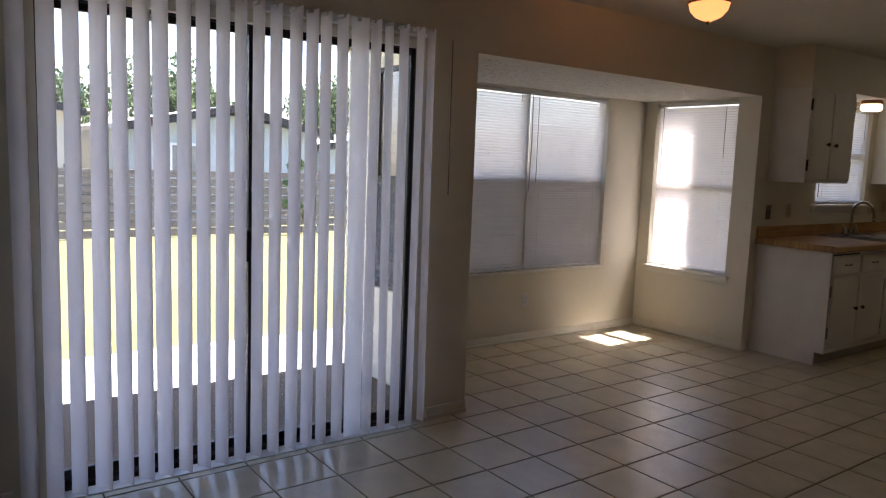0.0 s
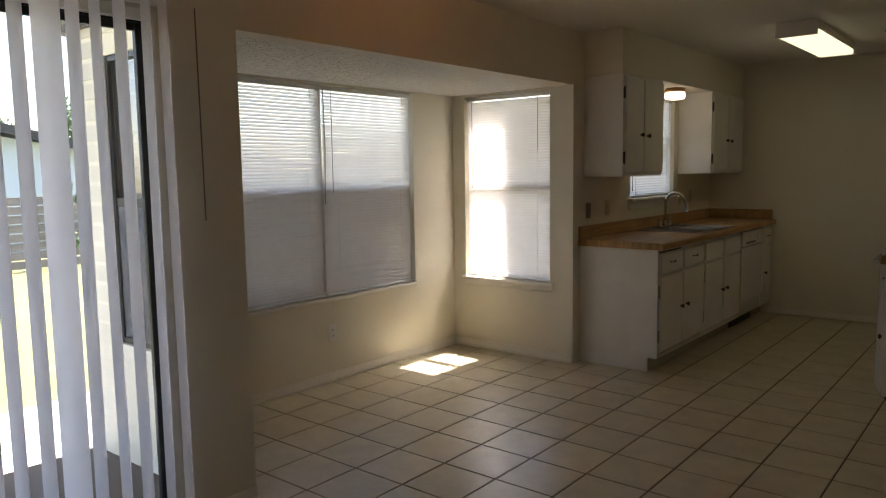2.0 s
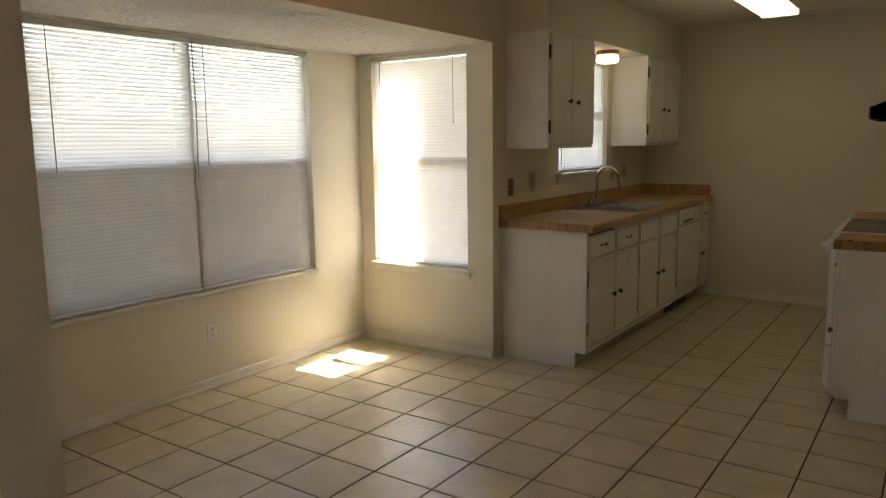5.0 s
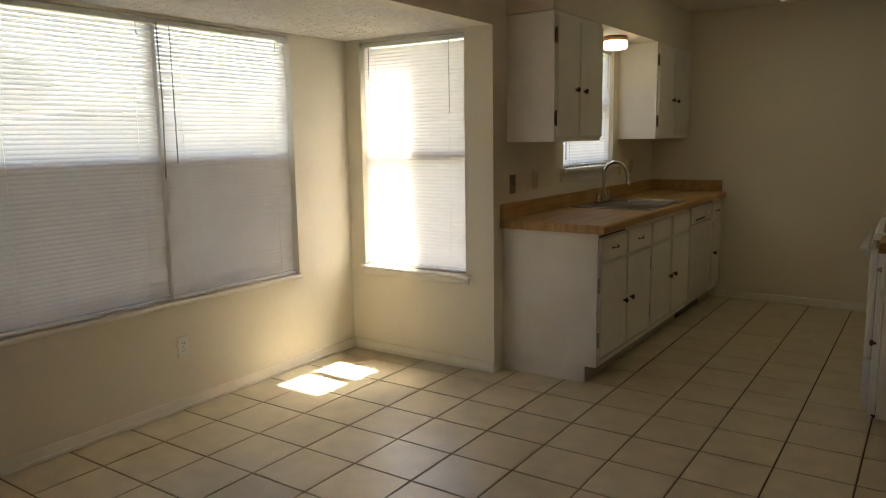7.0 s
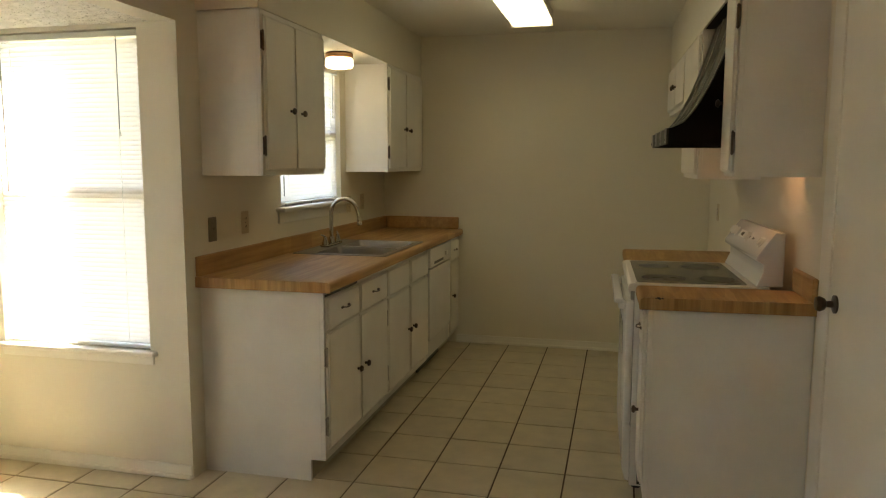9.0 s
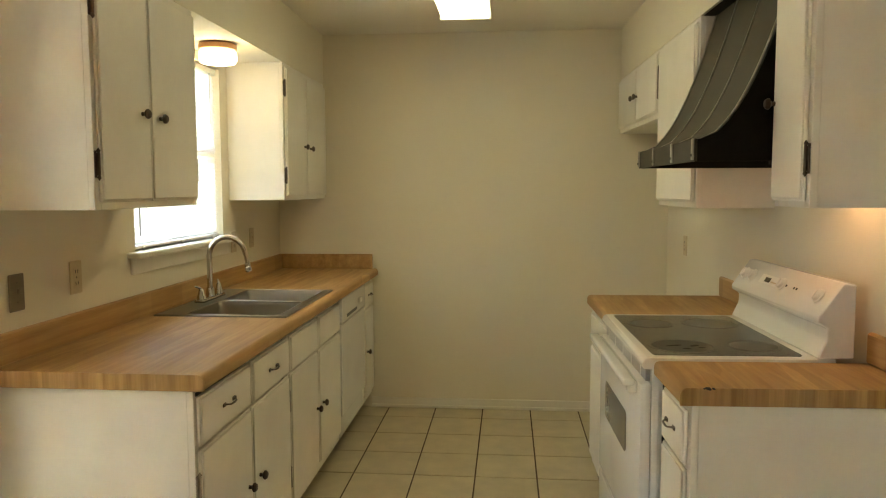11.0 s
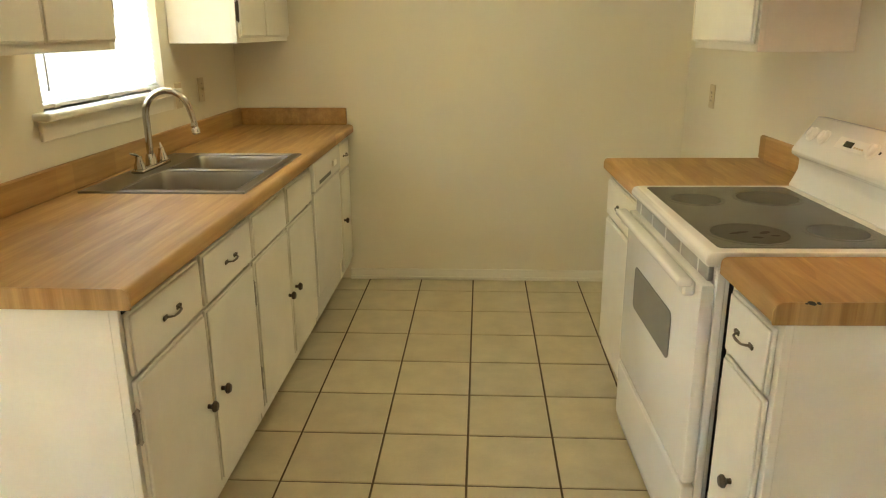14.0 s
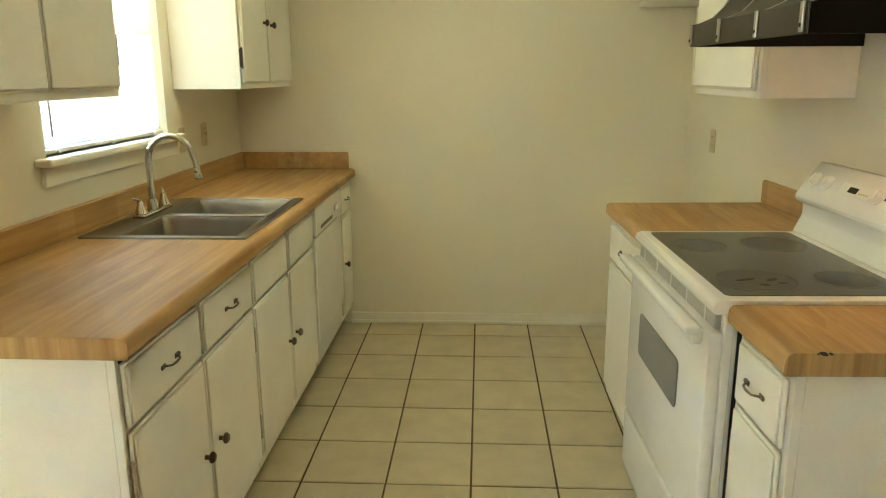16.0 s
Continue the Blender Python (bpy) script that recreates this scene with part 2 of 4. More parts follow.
def tube(points, radius, segs=10, bm=None):
    """A round rod along points; radius may be a list."""
    piece = bmesh.new()
    pts = [Vector(p) for p in points]
    rad = radius if isinstance(radius, (list, tuple)) else [radius] * len(pts)
    rings = []
    side = None
    for i, p in enumerate(pts):
        d = (pts[min(i + 1, len(pts) - 1)] - pts[max(i - 1, 0)]).normalized()
        if side is None:
            side = d.orthogonal().normalized()
        side = (side - d * side.dot(d)).normalized()
        up = d.cross(side)
        rings.append([piece.verts.new(p + (side * math.cos(2 * math.pi * k / segs) + up * math.sin(2 * math.pi * k / segs)) * rad[i]) for k in range(segs)])
    for a, c in zip(rings, rings[1:]):
        for k in range(segs):
            piece.faces.new((a[k], a[(k + 1) % segs], c[(k + 1) % segs], c[k]))
    piece.faces.new(rings[0][::-1])
    piece.faces.new(rings[-1])
    bmesh.ops.recalc_face_normals(piece, faces=piece.faces[:])
    return join(bm, piece)


def prism(outline, axis, a0, a1, b=0.0, bm=None):
    """An outline of 2D points drawn along an axis: 'y' takes (x, z), 'x' takes (y, z), 'z' takes (x, y)."""
    piece = bmesh.new()

    def at(u, v, a):
        return {"y": (u, a, v), "x": (a, u, v), "z": (u, v, a)}[axis]
    lo = [piece.verts.new(at(u, v, a0)) for u, v in outline]
    hi = [piece.verts.new(at(u, v, a1)) for u, v in outline]
    n = len(outline)
    for i in range(n):
        piece.faces.new((lo[i], lo[(i + 1) % n], hi[(i + 1) % n], hi[i]))
    piece.faces.new(lo[::-1])
    piece.faces.new(hi)
    bmesh.ops.recalc_face_normals(piece, faces=piece.faces[:])
    if b:
        bmesh.ops.bevel(piece, geom=piece.edges[:], offset=b, segments=1, affect="EDGES", profile=0.5)
    return join(bm, piece)


def mesh_of(name, bm, material, smooth=False):
    me = bpy.data.meshes.new(name)
    bm.to_mesh(me)
    bm.free()
    me.materials.append(material)
    if smooth:
        me.polygons.foreach_set("use_smooth", [True] * len(me.polygons))
        me.set_sharp_from_angle(angle=radians(35))
    return me


def part(name, bm, material, parent, label="", smooth=False):
    """One mesh under a thing or under a part; bm may be a ready mesh."""
    me = bm if isinstance(bm, bpy.types.Mesh) else mesh_of(name, bm, material, smooth)
    ob = new(name, me)
    ob.parent = parent
    if label:
        tagged(ob, label)
    return ob


def thing(name, label, category, at=(0, 0, 0), group="", kind=""):
    ob = new(name)
    ob.empty_display_size = 0.05
    ob.location = at
    return tagged(ob, label, category, group, kind)


def solid(name, bm, material, label="", category="", kind="structure", smooth=False):
    return tagged(new(name, mesh_of(name, bm, material, smooth)), label, category, "", kind)


def wall_boxes(axis, p0, p1, a0, a1, z0, z1, holes):
    """A wall between the planes p0 and p1 that runs from a0 to a1, with holes (a, b, low, high)."""
    bm = bmesh.new()

    def put(u0, u1, v0, v1):
        if u1 - u0 > 1e-4 and v1 - v0 > 1e-4:
            if axis == "x":
                box(p0, p1, u0, u1, v0, v1, bm=bm)
            else:
                box(u0, u1, p0, p1, v0, v1, bm=bm)
    at = a0
    for h0, h1, lo, hi in sorted(holes):
        put(at, h0, z0, z1)
        put(h0, h1, z0, lo)
        put(h0, h1, hi, z1)
        at = h1
    put(at, a1, z0, z1)
    return bm

# ---- the shell of the house ----
CEIL, FARY, EASTX = 2.40, 2.80, 2.55
# the stove wall is not quite square to the rest of the kitchen
SKEW = pose(EASTX, 0.37, 0, 0, 0, 1.7) @ Matrix.Translation((-EASTX, -0.37, 0))
BAYX, BAYY, BAYZ = -1.10, -2.81, 2.02
solid("floor", box(-1.22, 5.12, -7.62, 2.92, -0.12, -0.0042), M_GROUT, "dark grout bed under beige ceramic floor tiles", "floor")
FLOOR = bpy.data.objects["floor"]
solid("wall_west", wall_boxes("x", -0.12, 0.0, -7.62, 2.92, -0.12, 2.52,
      [(-4.95, -3.17, -0.12, 2.03), (BAYY, 0.0, -0.12, BAYZ), (0.945, 1.85, 1.178, 2.04)]), M_WALL, "cream painted plaster wall with patio door, bay and sink window", "wall")
solid("wall_bay_back", wall_boxes("x", -1.22, BAYX, BAYY - 0.12, 0.12, -0.12, 2.14, [(-2.27, -0.488, 0.58, 2.005)]), M_WALL, "cream painted wall of the bay under a wide window", "wall")
solid("wall_bay_side_far", wall_boxes("y", 0.0, 0.12, BAYX, -0.12, -0.12, 2.14, [(-0.98, -0.192, 0.58, 2.0)]), M_WALL, "cream painted side wall of the bay with a narrow window", "wall")
solid("wall_bay_side_near", wall_boxes("y", BAYY - 0.12, BAYY, BAYX, -0.12, -0.12, 2.14, [(-0.92, -0.21, 0.60, 2.0)]), M_WALL, "cream painted side wall of the bay with a narrow window", "wall")
solid("ceiling_bay", box(BAYX, -0.12, BAYY, 0.0, BAYZ, 2.14), M_CEIL, "low knock-down textured ceiling of the bay", "ceiling")
solid("wall_north", box(0.0, EASTX, FARY, FARY + 0.12, -0.12, 2.52), M_WALL, "plain cream painted end wall of the kitchen", "wall")
solid("wall_east", wall_boxes("x", EASTX, EASTX + 0.12, -1.3, FARY + 0.12, -0.12, 2.52, [(-0.87, -0.10, -0.12, 2.04)]), M_WALL, "cream painted wall behind the stove with a door", "wall").matrix_basis = SKEW
solid("wall_return", box(EASTX + 0.12, 5.12, -1.3, -1.18, -0.12, 2.52), M_WALL, "plain cream painted return wall", "wall")
solid("wall_rear_east", box(5.0, 5.12, -7.62, -1.3, -0.12, 2.52), M_WALL, "plain cream painted wall", "wall")
solid("wall_south", box(0.0, 5.0, -7.62, -7.5, -0.12, 2.52), M_WALL, "plain cream painted wall", "wall")
solid("ceiling", box(0.0, 5.0, -7.5, FARY, CEIL, 2.52), M_CEIL2, "smooth cream painted ceiling", "ceiling")
solid("soffit_west", box(0.0, 0.305, 0.15, FARY, 2.09, CEIL), M_WALL, "cream boxed soffit above the wall cabinets", "soffit")
solid("soffit_east", box(2.247, EASTX, 0.13, FARY, 2.09, CEIL), M_WALL, "cream boxed soffit above the stove cabinets", "soffit").matrix_basis = SKEW


def skirting(name, x0, x1, y0, y1):
    bm = box(x0, x1, y0, y1, 0.0, 0.064, 0.005, 2)
    side = {"baseboard_1": (1, 0), "baseboard_2": (0, -1), "baseboard_3": (0, -1), "baseboard_5": (-1, 0)}.get(name, (1, 0))
    a0, a1, b0, b1 = x0, x1, y0, y1
    if side[0]:
        a0, a1 = (x1, x1 + 0.011) if side[0] > 0 else (x0 - 0.011, x0)
    else:
        b0, b1 = y0 - 0.011, y0
    solid(name, box(a0, a1, b0, b1, 0.0, 0.021, 0.005, 2, bm=bm), M_TRIM, "low cream painted baseboard with a shoe moulding", "baseboard")


skirting("baseboard_1", BAYX, BAYX + 0.012, BAYY, 0.0)
skirting("baseboard_2", BAYX + 0.012, 0.0, -0.012, 0.0)
skirting("baseboard_3", 0.60, EASTX, FARY - 0.014, FARY)
skirting("baseboard_4", 0.0, 0.012, -3.09, BAYY)
skirting("baseboard_5", EASTX - 0.012, EASTX, 1.70, FARY - 0.014)
bpy.data.objects["baseboard_5"].matrix_basis = SKEW
skirting("baseboard_6", 0.0, 0.012, -7.5, -5.07)


# ---- windows ----
def pane(name, bm, parent):
    ob = part(name, bm, M_GLASS, parent)
    ob.visible_shadow = False
    return ob


def sash_window(name, label, axis, plane, a0, a1, z0, z1, units=1, out=1, screened=False, fixed=M_WHALU):
    """A single-hung aluminium window in a wall: axis and plane of the inner wall face, out the way to the outside."""
    win = tagged(new(name), label, "window", "", "structure")

    def b(u0, u1, d0, d1, v0, v1, bev=0.0):
        p, q = sorted((plane + out * d0, plane + out * d1))
        return box(p, q, u0, u1, v0, v1, bev) if axis == "x" else box(u0, u1, p, q, v0, v1, bev)
    w = (a1 - a0) / units
    zm = (z0 + z1) / 2
    for i in range(units):
        l, r = a0 + i * w, a0 + (i + 1) * w
        f = 0.028
        for nm, args in (("side_frame", (l, l + f, 0.05, 0.105, z0, z1)), ("side_frame", (r - f, r, 0.05, 0.105, z0, z1)),
                         ("head_frame", (l + f, r - f, 0.05, 0.105, z1 - f, z1)), ("sill_frame", (l + f, r - f, 0.05, 0.105, z0, z0 + f)),
                         ("meeting_rail", (l + f, r - f, 0.055, 0.1, zm - 0.022, zm + 0.022))):
            part(nm, b(*args, 0.003), fixed, win)
        pane("pane", b(l + f, r - f, 0.082, 0.086, zm + 0.022, z1 - f), win)
        pane("pane", b(l + f, r - f, 0.070, 0.074, z0 + f, zm - 0.022), win)
        if screened:
            part("insect_screen", b(l + f, r - f, 0.0955, 0.0965, z0 + f, zm), M_SCREEN, win, "grey woven insect screen")
    return win


def mini_blind(label, axis, plane, a0, a1, z0, z1, out=1, wand=0.12, tilt=62, slack=0.0, cord=0.3, reach=0.48):
    """Horizontal mini-blind: head rail, slats, bottom rail, ladder cords, wand and pull cord."""
    mid = (a0 + a1) / 2
    bl = thing("mini_blind", label, "blind")
    if axis == "x":
        bl.matrix_basis = pose(plane + out * 0.028, mid, 0, 0, 0, 0 if out < 0 else 180)
    else:
        bl.matrix_basis = pose(mid, plane + out * 0.028, 0, 0, 0, -90 if out > 0 else 90)
    h = (a1 - a0) / 2
    part("head_rail", box(-0.014, 0.014, -h, h, z1 - 0.028, z1, 0.003), M_PLASTIC, bl)
    n = round((z1 - z0 - 0.062) / 0.0212)
    pitch = (z1 - z0 - 0.062) / n
    bm = bmesh.new()
    k = 4
    rows = []
    for i in range(k + 1):
        u = -0.0125 + 0.025 * i / k
        arch = 0.002 * (1 - (u / 0.0125) ** 2)
        s, c = math.sin(radians(tilt)), math.cos(radians(tilt))
        x, z = u * c - arch * s, -u * s - arch * c
        rows.append((bm.verts.new((x, -h + 0.004, z)), bm.verts.new((x, h - 0.004, z))))
    for a, c in zip(rows, rows[1:]):
        bm.faces.new((a[0], c[0], c[1], a[1]))
    me = mesh_of("slat", bm, M_BLIND, True)
    rng = random.Random(len(label) + n)
    for i in range(n):
        z = z1 - 0.046 - i * pitch
        low = (i / n) ** 3 * slack
        ob = part("slat", me, None, bl)
        ob.matrix_basis = pose(0, 0, z, rng.uniform(-0.12, 0.12), rng.uniform(-2.5, 2.5) - low * 14, 0)
    part("bottom_rail", box(-0.012, 0.012, -h + 0.003, h - 0.003, z0, z0 + 0.016, 0.003), M_PLASTIC, bl)
    for s in (-0.72, 0.72) if h < 0.5 else (-0.78, 0.0, 0.78):
        part("ladder_cord", box(0.0135, 0.0145, s * h - 0.001, s * h + 0.001, z0 + 0.016, z1 - 0.028), M_PLASTIC, bl)
    for s in (-0.8, 0.0, 0.8) if reach > 0.6 else ():
        part("hold_down_bracket", box(0.012, 0.020, s * h - 0.012, s * h + 0.012, z0 - 0.017, z0 + 0.012, 0.002), M_PLASTIC, bl)
    part("tilt_wand", tube([(0.022, -h + wand, z1 - 0.03), (0.022, -h + wand, z1 - 0.03 - reach * (z1 - z0))], 0.0032, 6), M_WAND, bl)
    cz = z1 - 0.03 - cord * (z1 - z0)
    part("pull_cord", tube([(0.02, h - 0.10, z1 - 0.03), (0.021, h - 0.10, cz)], 0.0022, 5), M_WAND, bl)
    part("cord_tassel", lathe([(0.002, 0.03), (0.005, 0.012), (0.006, 0.0), (0.0, 0.0)], 8, Matrix.Translation((0.021, h - 0.10, cz - 0.03))), M_PLASTIC, bl)
    return bl


sash_window("window_1", "wide white aluminium double window in the bay", "x", BAYX, -2.27, -0.488, 0.58, 2.005, 2, -1, True)
sash_window("window_2", "narrow white aluminium sash window in the bay", "y", 0.0, -0.98, -0.192, 0.58, 2.0, 1, 1)
sash_window("window_3", "narrow dark framed sash window in the bay", "y", BAYY, -0.92, -0.21, 0.60, 2.0, 1, -1, True, M_ALU)
sash_window("window_4", "white aluminium sash window over the sink", "x", 0.0, 0.945, 1.85, 1.178, 2.04, 1, -1)
mini_blind("closed white mini-blind over half of the wide window", "x", BAYX, -2.26, -1.385, 0.585, 2.0, -1, 0.09, tilt=57, slack=1.0, cord=0.02)
mini_blind("closed white mini-blind hanging straight in the wide window", "x", BAYX, -1.375, -0.498, 0.585, 2.0, -1, 0.075, tilt=57, cord=0.02)
tagged(new("blind_cord", mesh_of("blind_cord", tube([(BAYX + 0.012, -1.385, 1.975), (BAYX + 0.016, -1.382, 1.6), (BAYX + 0.012, -1.39, 1.22)], 0.0035, 6), M_WAND)), "pull cord between the two mini-blinds, coloured grey for its backlit look", "cord")
mini_blind("closed white mini-blind glowing in the narrow bay window", "y", 0.0, -0.97, -0.202, 0.585, 1.995, 1, 0.06, tilt=66, cord=0.28)
mini_blind("closed white mini-blind in the side window of the bay", "y", BAYY, -0.91, -0.22, 0.605, 1.995, -1, 0.06)
mini_blind("white mini-blind lowered in the window over the sink", "x", 0.0, 0.952, 1.845, 1.181, 2.035, -1, 0.05, tilt=74, reach=0.9)

solid("window_sill_1", box(BAYX - 0.05, BAYX + 0.016, -2.29, -0.47, 0.556, 0.58, 0.005), M_TRIM, "thin cream painted sill under the wide window", "sill")
solid("window_sill_2", join(box(-1.0, -0.155, -0.035, 0.05, 0.556, 0.58, 0.006), box(-0.985, -0.17, -0.012, -0.0005, 0.518, 0.556, 0.003)), M_TRIM, "cream painted sill with apron under the narrow window", "sill")
solid("window_sill_4", join(box(-0.05, 0.055, 0.88, 1.918, 1.152, 1.178, 0.009, 3), box(0.0005, 0.014, 0.90, 1.90, 1.088, 1.152, 0.003)), M_TRIM, "cream painted sill with apron over the sink", "sill")


# ---- patio door ----
patio = tagged(new("door_1"), "dark bronze aluminium sliding glass patio door", "door", "", "structure")
PY0, PYM, PY1, PZ = -4.95, -4.075, -3.17, 2.03
for nm, a in (("side_jamb", (-0.11, -0.03, PY0, PY0 + 0.03, 0.0, PZ)), ("side_jamb", (-0.11, -0.03, PY1 - 0.03, PY1, 0.0, PZ)),
              ("head_jamb", (-0.11, -0.03, PY0 + 0.03, PY1 - 0.03, PZ - 0.035, PZ)), ("door_track", (-0.115, -0.02, PY0 + 0.03, PY1 - 0.03, 0.0, 0.03))):
    part(nm, box(*a, 0.003), M_ALU, patio)
for i, (l, r, x) in enumerate(((PY0 + 0.03, PYM + 0.02, -0.085), (PYM - 0.02, PY1 - 0.03, -0.05))):
    sw = 0.04 if i == 0 else 0.026
    leaf = part("fixed_panel" if i == 0 else "sliding_panel", box(x - 0.014, x + 0.014, l, l + 0.04, 0.03, PZ - 0.035, 0.003), M_ALU, patio)
    part("stile", box(x - 0.014, x + 0.014, r - sw, r, 0.03, PZ - 0.035, 0.003), M_ALU, leaf)
    part("top_rail", box(x - 0.013, x + 0.013, l + 0.04, r - sw, PZ - 0.065, PZ - 0.035, 0.003), M_ALU, leaf)
    part("bottom_rail", box(x - 0.013, x + 0.013, l + 0.04, r - sw, 0.03, 0.075, 0.003), M_ALU, leaf)
    pane("pane", box(x - 0.003, x + 0.003, l + 0.04, r - sw, 0.075, PZ - 0.065), leaf)
    if i:
        part("door_pull", box(x + 0.014, x + 0.05, l - 0.026, l + 0.014, 0.93, 1.08, 0.008), M_BLACK, leaf, "black door pull")
solid("trim_1", box(-0.03, 0.06, PY0, PY1, -0.004, 0.007, 0.002), M_WHALU, "white metal threshold of the patio door", "threshold")
solid("trim_2", box(-0.03, 0.006, PY1 - 0.03, PY1 + 0.012, 0.007, 2.03, 0.003), M_TRIM, "white painted jamb lining beside the patio door", "trim")

solid("trim_3", box(-0.028, 0.006, PY0 + 0.003, PY1 - 0.031, PZ - 0.03, PZ + 0.012, 0.003), M_TRIM, "white painted head lining over the patio door", "trim")

# vertical blind
vb = thing("vertical_blind", "white vertical vane blind half open before the patio door", "blind")
part("head_rail", box(0.0005, 0.042, -5.09, -3.12, 2.055, 2.1, 0.004), M_PLASTIC, vb)


def vane_mesh():
    bm = bmesh.new()
    rows = []
    for i in range(7):
        u = -0.0445 + 0.089 * i / 6
        x = 0.015 * (1 - (u / 0.0445) ** 2)
        rows.append((bm.verts.new((x, u, 0.0)), bm.verts.new((x, u, 2.06))))
    for a, c in zip(rows, rows[1:]):
        bm.faces.new((a[0], c[0], c[1], a[1]))
    return mesh_of("vane", bm, M_VANE, True)


VANE = vane_mesh()
rng = random.Random(4)
y = -3.185
i = 0
while y > -5.08:
    turn = 83 + 26 * (-3.2 - y) + rng.uniform(-4, 4)
    if i == 5:
        turn = 170
    ob = part("vane", VANE, None, vb)
    ob.matrix_basis = pose(0.095, y, 0.028, rng.uniform(-0.25, 0.25), rng.uniform(-0.25, 0.25), turn)
    part("vane_clip", box(0.038, 0.1, y - 0.006, y + 0.006, 2.07, 2.085, 0.002), M_PLASTIC, vb)
    y -= 0.0835 + rng.uniform(-0.008, 0.008)
    i += 1
part("control_wand", tube([(0.10, -3.06, 2.05), (0.098, -3.055, 1.25)], 0.0028, 6), M_BROWNPL, vb)

# ---- doors and plates ----
d2 = tagged(new("door_2"), "closed cream flush door beside the stove counter", "door", "", "structure")
d2.matrix_basis = SKEW
part("leaf", box(EASTX - 0.011, EASTX + 0.03, -0.8685, -0.1015, 0.008, 2.035, 0.002), M_TRIM, d2)
for a in ((-0.10, 0.02, 0.0, 2.04), (-0.99, -0.87, 0.0, 2.04), (-0.99, 0.02, 2.04, 2.15)):
    part("casing", box(EASTX - 0.016, EASTX - 0.0005, a[0], a[1], a[2], a[3], 0.004), M_TRIM, d2)
knob = part("knob", lathe([(0.031, 0.0), (0.031, 0.006), (0.012, 0.01), (0.011, 0.03), (0.02, 0.036), (0.026, 0.05), (0.022, 0.062), (0.0, 0.065)], 20,
            pose(EASTX - 0.011, -0.165, 0.955, 0, -90, 0)), M_BRONZE, d2, "dark bronze door knob", True)


def plate(name, label, m, material, kind_of="outlet"):
    """A cover plate whose face looks along +x of its pose."""
    t = thing(name, label, "switch" if kind_of != "outlet" else "outlet")
    part("cover", box(0.0005, 0.006, -0.035, 0.035, -0.057, 0.057, 0.003), material, t)
    if kind_of == "outlet":
        for s in (-0.02, 0.02):
            part("socket", box(0.006, 0.0075, -0.016, 0.016, s - 0.014, s + 0.014, 0.001), material, t)
            part("slot", join(box(0.0074, 0.0079, -0.008, -0.005, s - 0.006, s + 0.006), box(0.0074, 0.0079, 0.005, 0.008, s - 0.006, s + 0.006)), M_BLACK, t)
    else:
        part("toggle", box(0.006, 0.018, -0.005, 0.005, -0.004, 0.012, 0.002), material, t)
    for s in ((0,) if kind_of == "outlet" else (-0.03, 0.03)):
        part("screw", lathe([(0.003, 0.0), (0.003, 0.0012), (0.0, 0.0016)], 8, pose(0.006, 0, s, 0, 90, 0)), M_PEWTER, t)
    t.matrix_basis = m
    return t


plate("wall_outlet", "cream duplex outlet low on the bay wall", pose(BAYX, -1.355, 0.335), M_PLASTIC)
plate("light_switch", "dark brown switch plate beside the counter", pose(0, 0.225, 1.115), M_BROWNPL, "switch")
plate("wall_outlet", "almond outlet above the counter", pose(0, 0.53, 1.125), M_ALMOND)
plate("wall_outlet", "almond outlet beside the sink window sill", pose(0, 1.985, 1.14), M_ALMOND)
plate("light_switch", "almond switch plate above the backsplash", pose(0, 2.26, 1.145), M_ALMOND, "switch")
plate("wall_outlet", "almond outlet on the wall beside the stove counter", SKEW @ pose(EASTX, 2.38, 1.10, 0, 0, 180), M_ALMOND)


# ---- cabinets ----
def knob_mesh():
    return mesh_of("knob", lathe([(0.007, 0.0), (0.006, 0.008), (0.009, 0.012), (0.0155, 0.016), (0.016, 0.021), (0.011, 0.027), (0.0, 0.029)], 14), M_BRONZE, True)


def pull_mesh():
    bm = tube([(0, -0.045, 0.002), (0.012, -0.041, 0.002), (0.02, -0.03, 0.0), (0.022, 0.0, -0.001), (0.02, 0.03, 0.0), (0.012, 0.041, 0.002), (0, 0.045, 0.002)],
              [0.0046, 0.004, 0.0036, 0.0046, 0.0036, 0.004, 0.0046], 8)
    for s in (-1, 1):
        box(0.0, 0.004, s * 0.05 - 0.014, s * 0.05 + 0.012, -0.007, 0.011, 0.0015, bm=bm)
        box(0.0, 0.007, s * 0.062 - 0.005, s * 0.062 + 0.005, -0.003, 0.008, 0.0015, bm=bm)
    return mesh_of("pull", bm, M_PEWTER, True)


def hinge_mesh(material):
    bm = lathe([(0.0045, -0.025), (0.0045, 0.025)], 8)
    bm.transform(pose(0.006, 0, 0))
    box(0.0, 0.003, 0.002, 0.014, -0.022, 0.022, 0.001, bm=bm)
    box(0.0, 0.003, -0.012, -0.002, -0.03, 0.03, 0.001, bm=bm)
    for s in (-1, 1):
        lathe([(0.003, s * 0.025), (0.0055, s * 0.030), (0.0, s * 0.037)], 8, pose(0.006, 0, 0), bm)
    return mesh_of("hinge", bm, material, True)


KNOB, PULL, HINGE, HINGE_WORN = knob_mesh(), pull_mesh(), hinge_mesh(M_BRONZE), hinge_mesh(M_NICKEL)


def panel(y0, y1, z0, z1):
    """A lipped door or drawer front whose face looks along +x, 18 mm thick, with a routed edge."""
    bm = box(0.002, 0.012, y0, y1, z0, z1, 0.0035, 2)
    return box(0.011, 0.018, y0 + 0.006, y1 - 0.006, z0 + 0.006, z1 - 0.006, 0.005, 3, bm=bm)


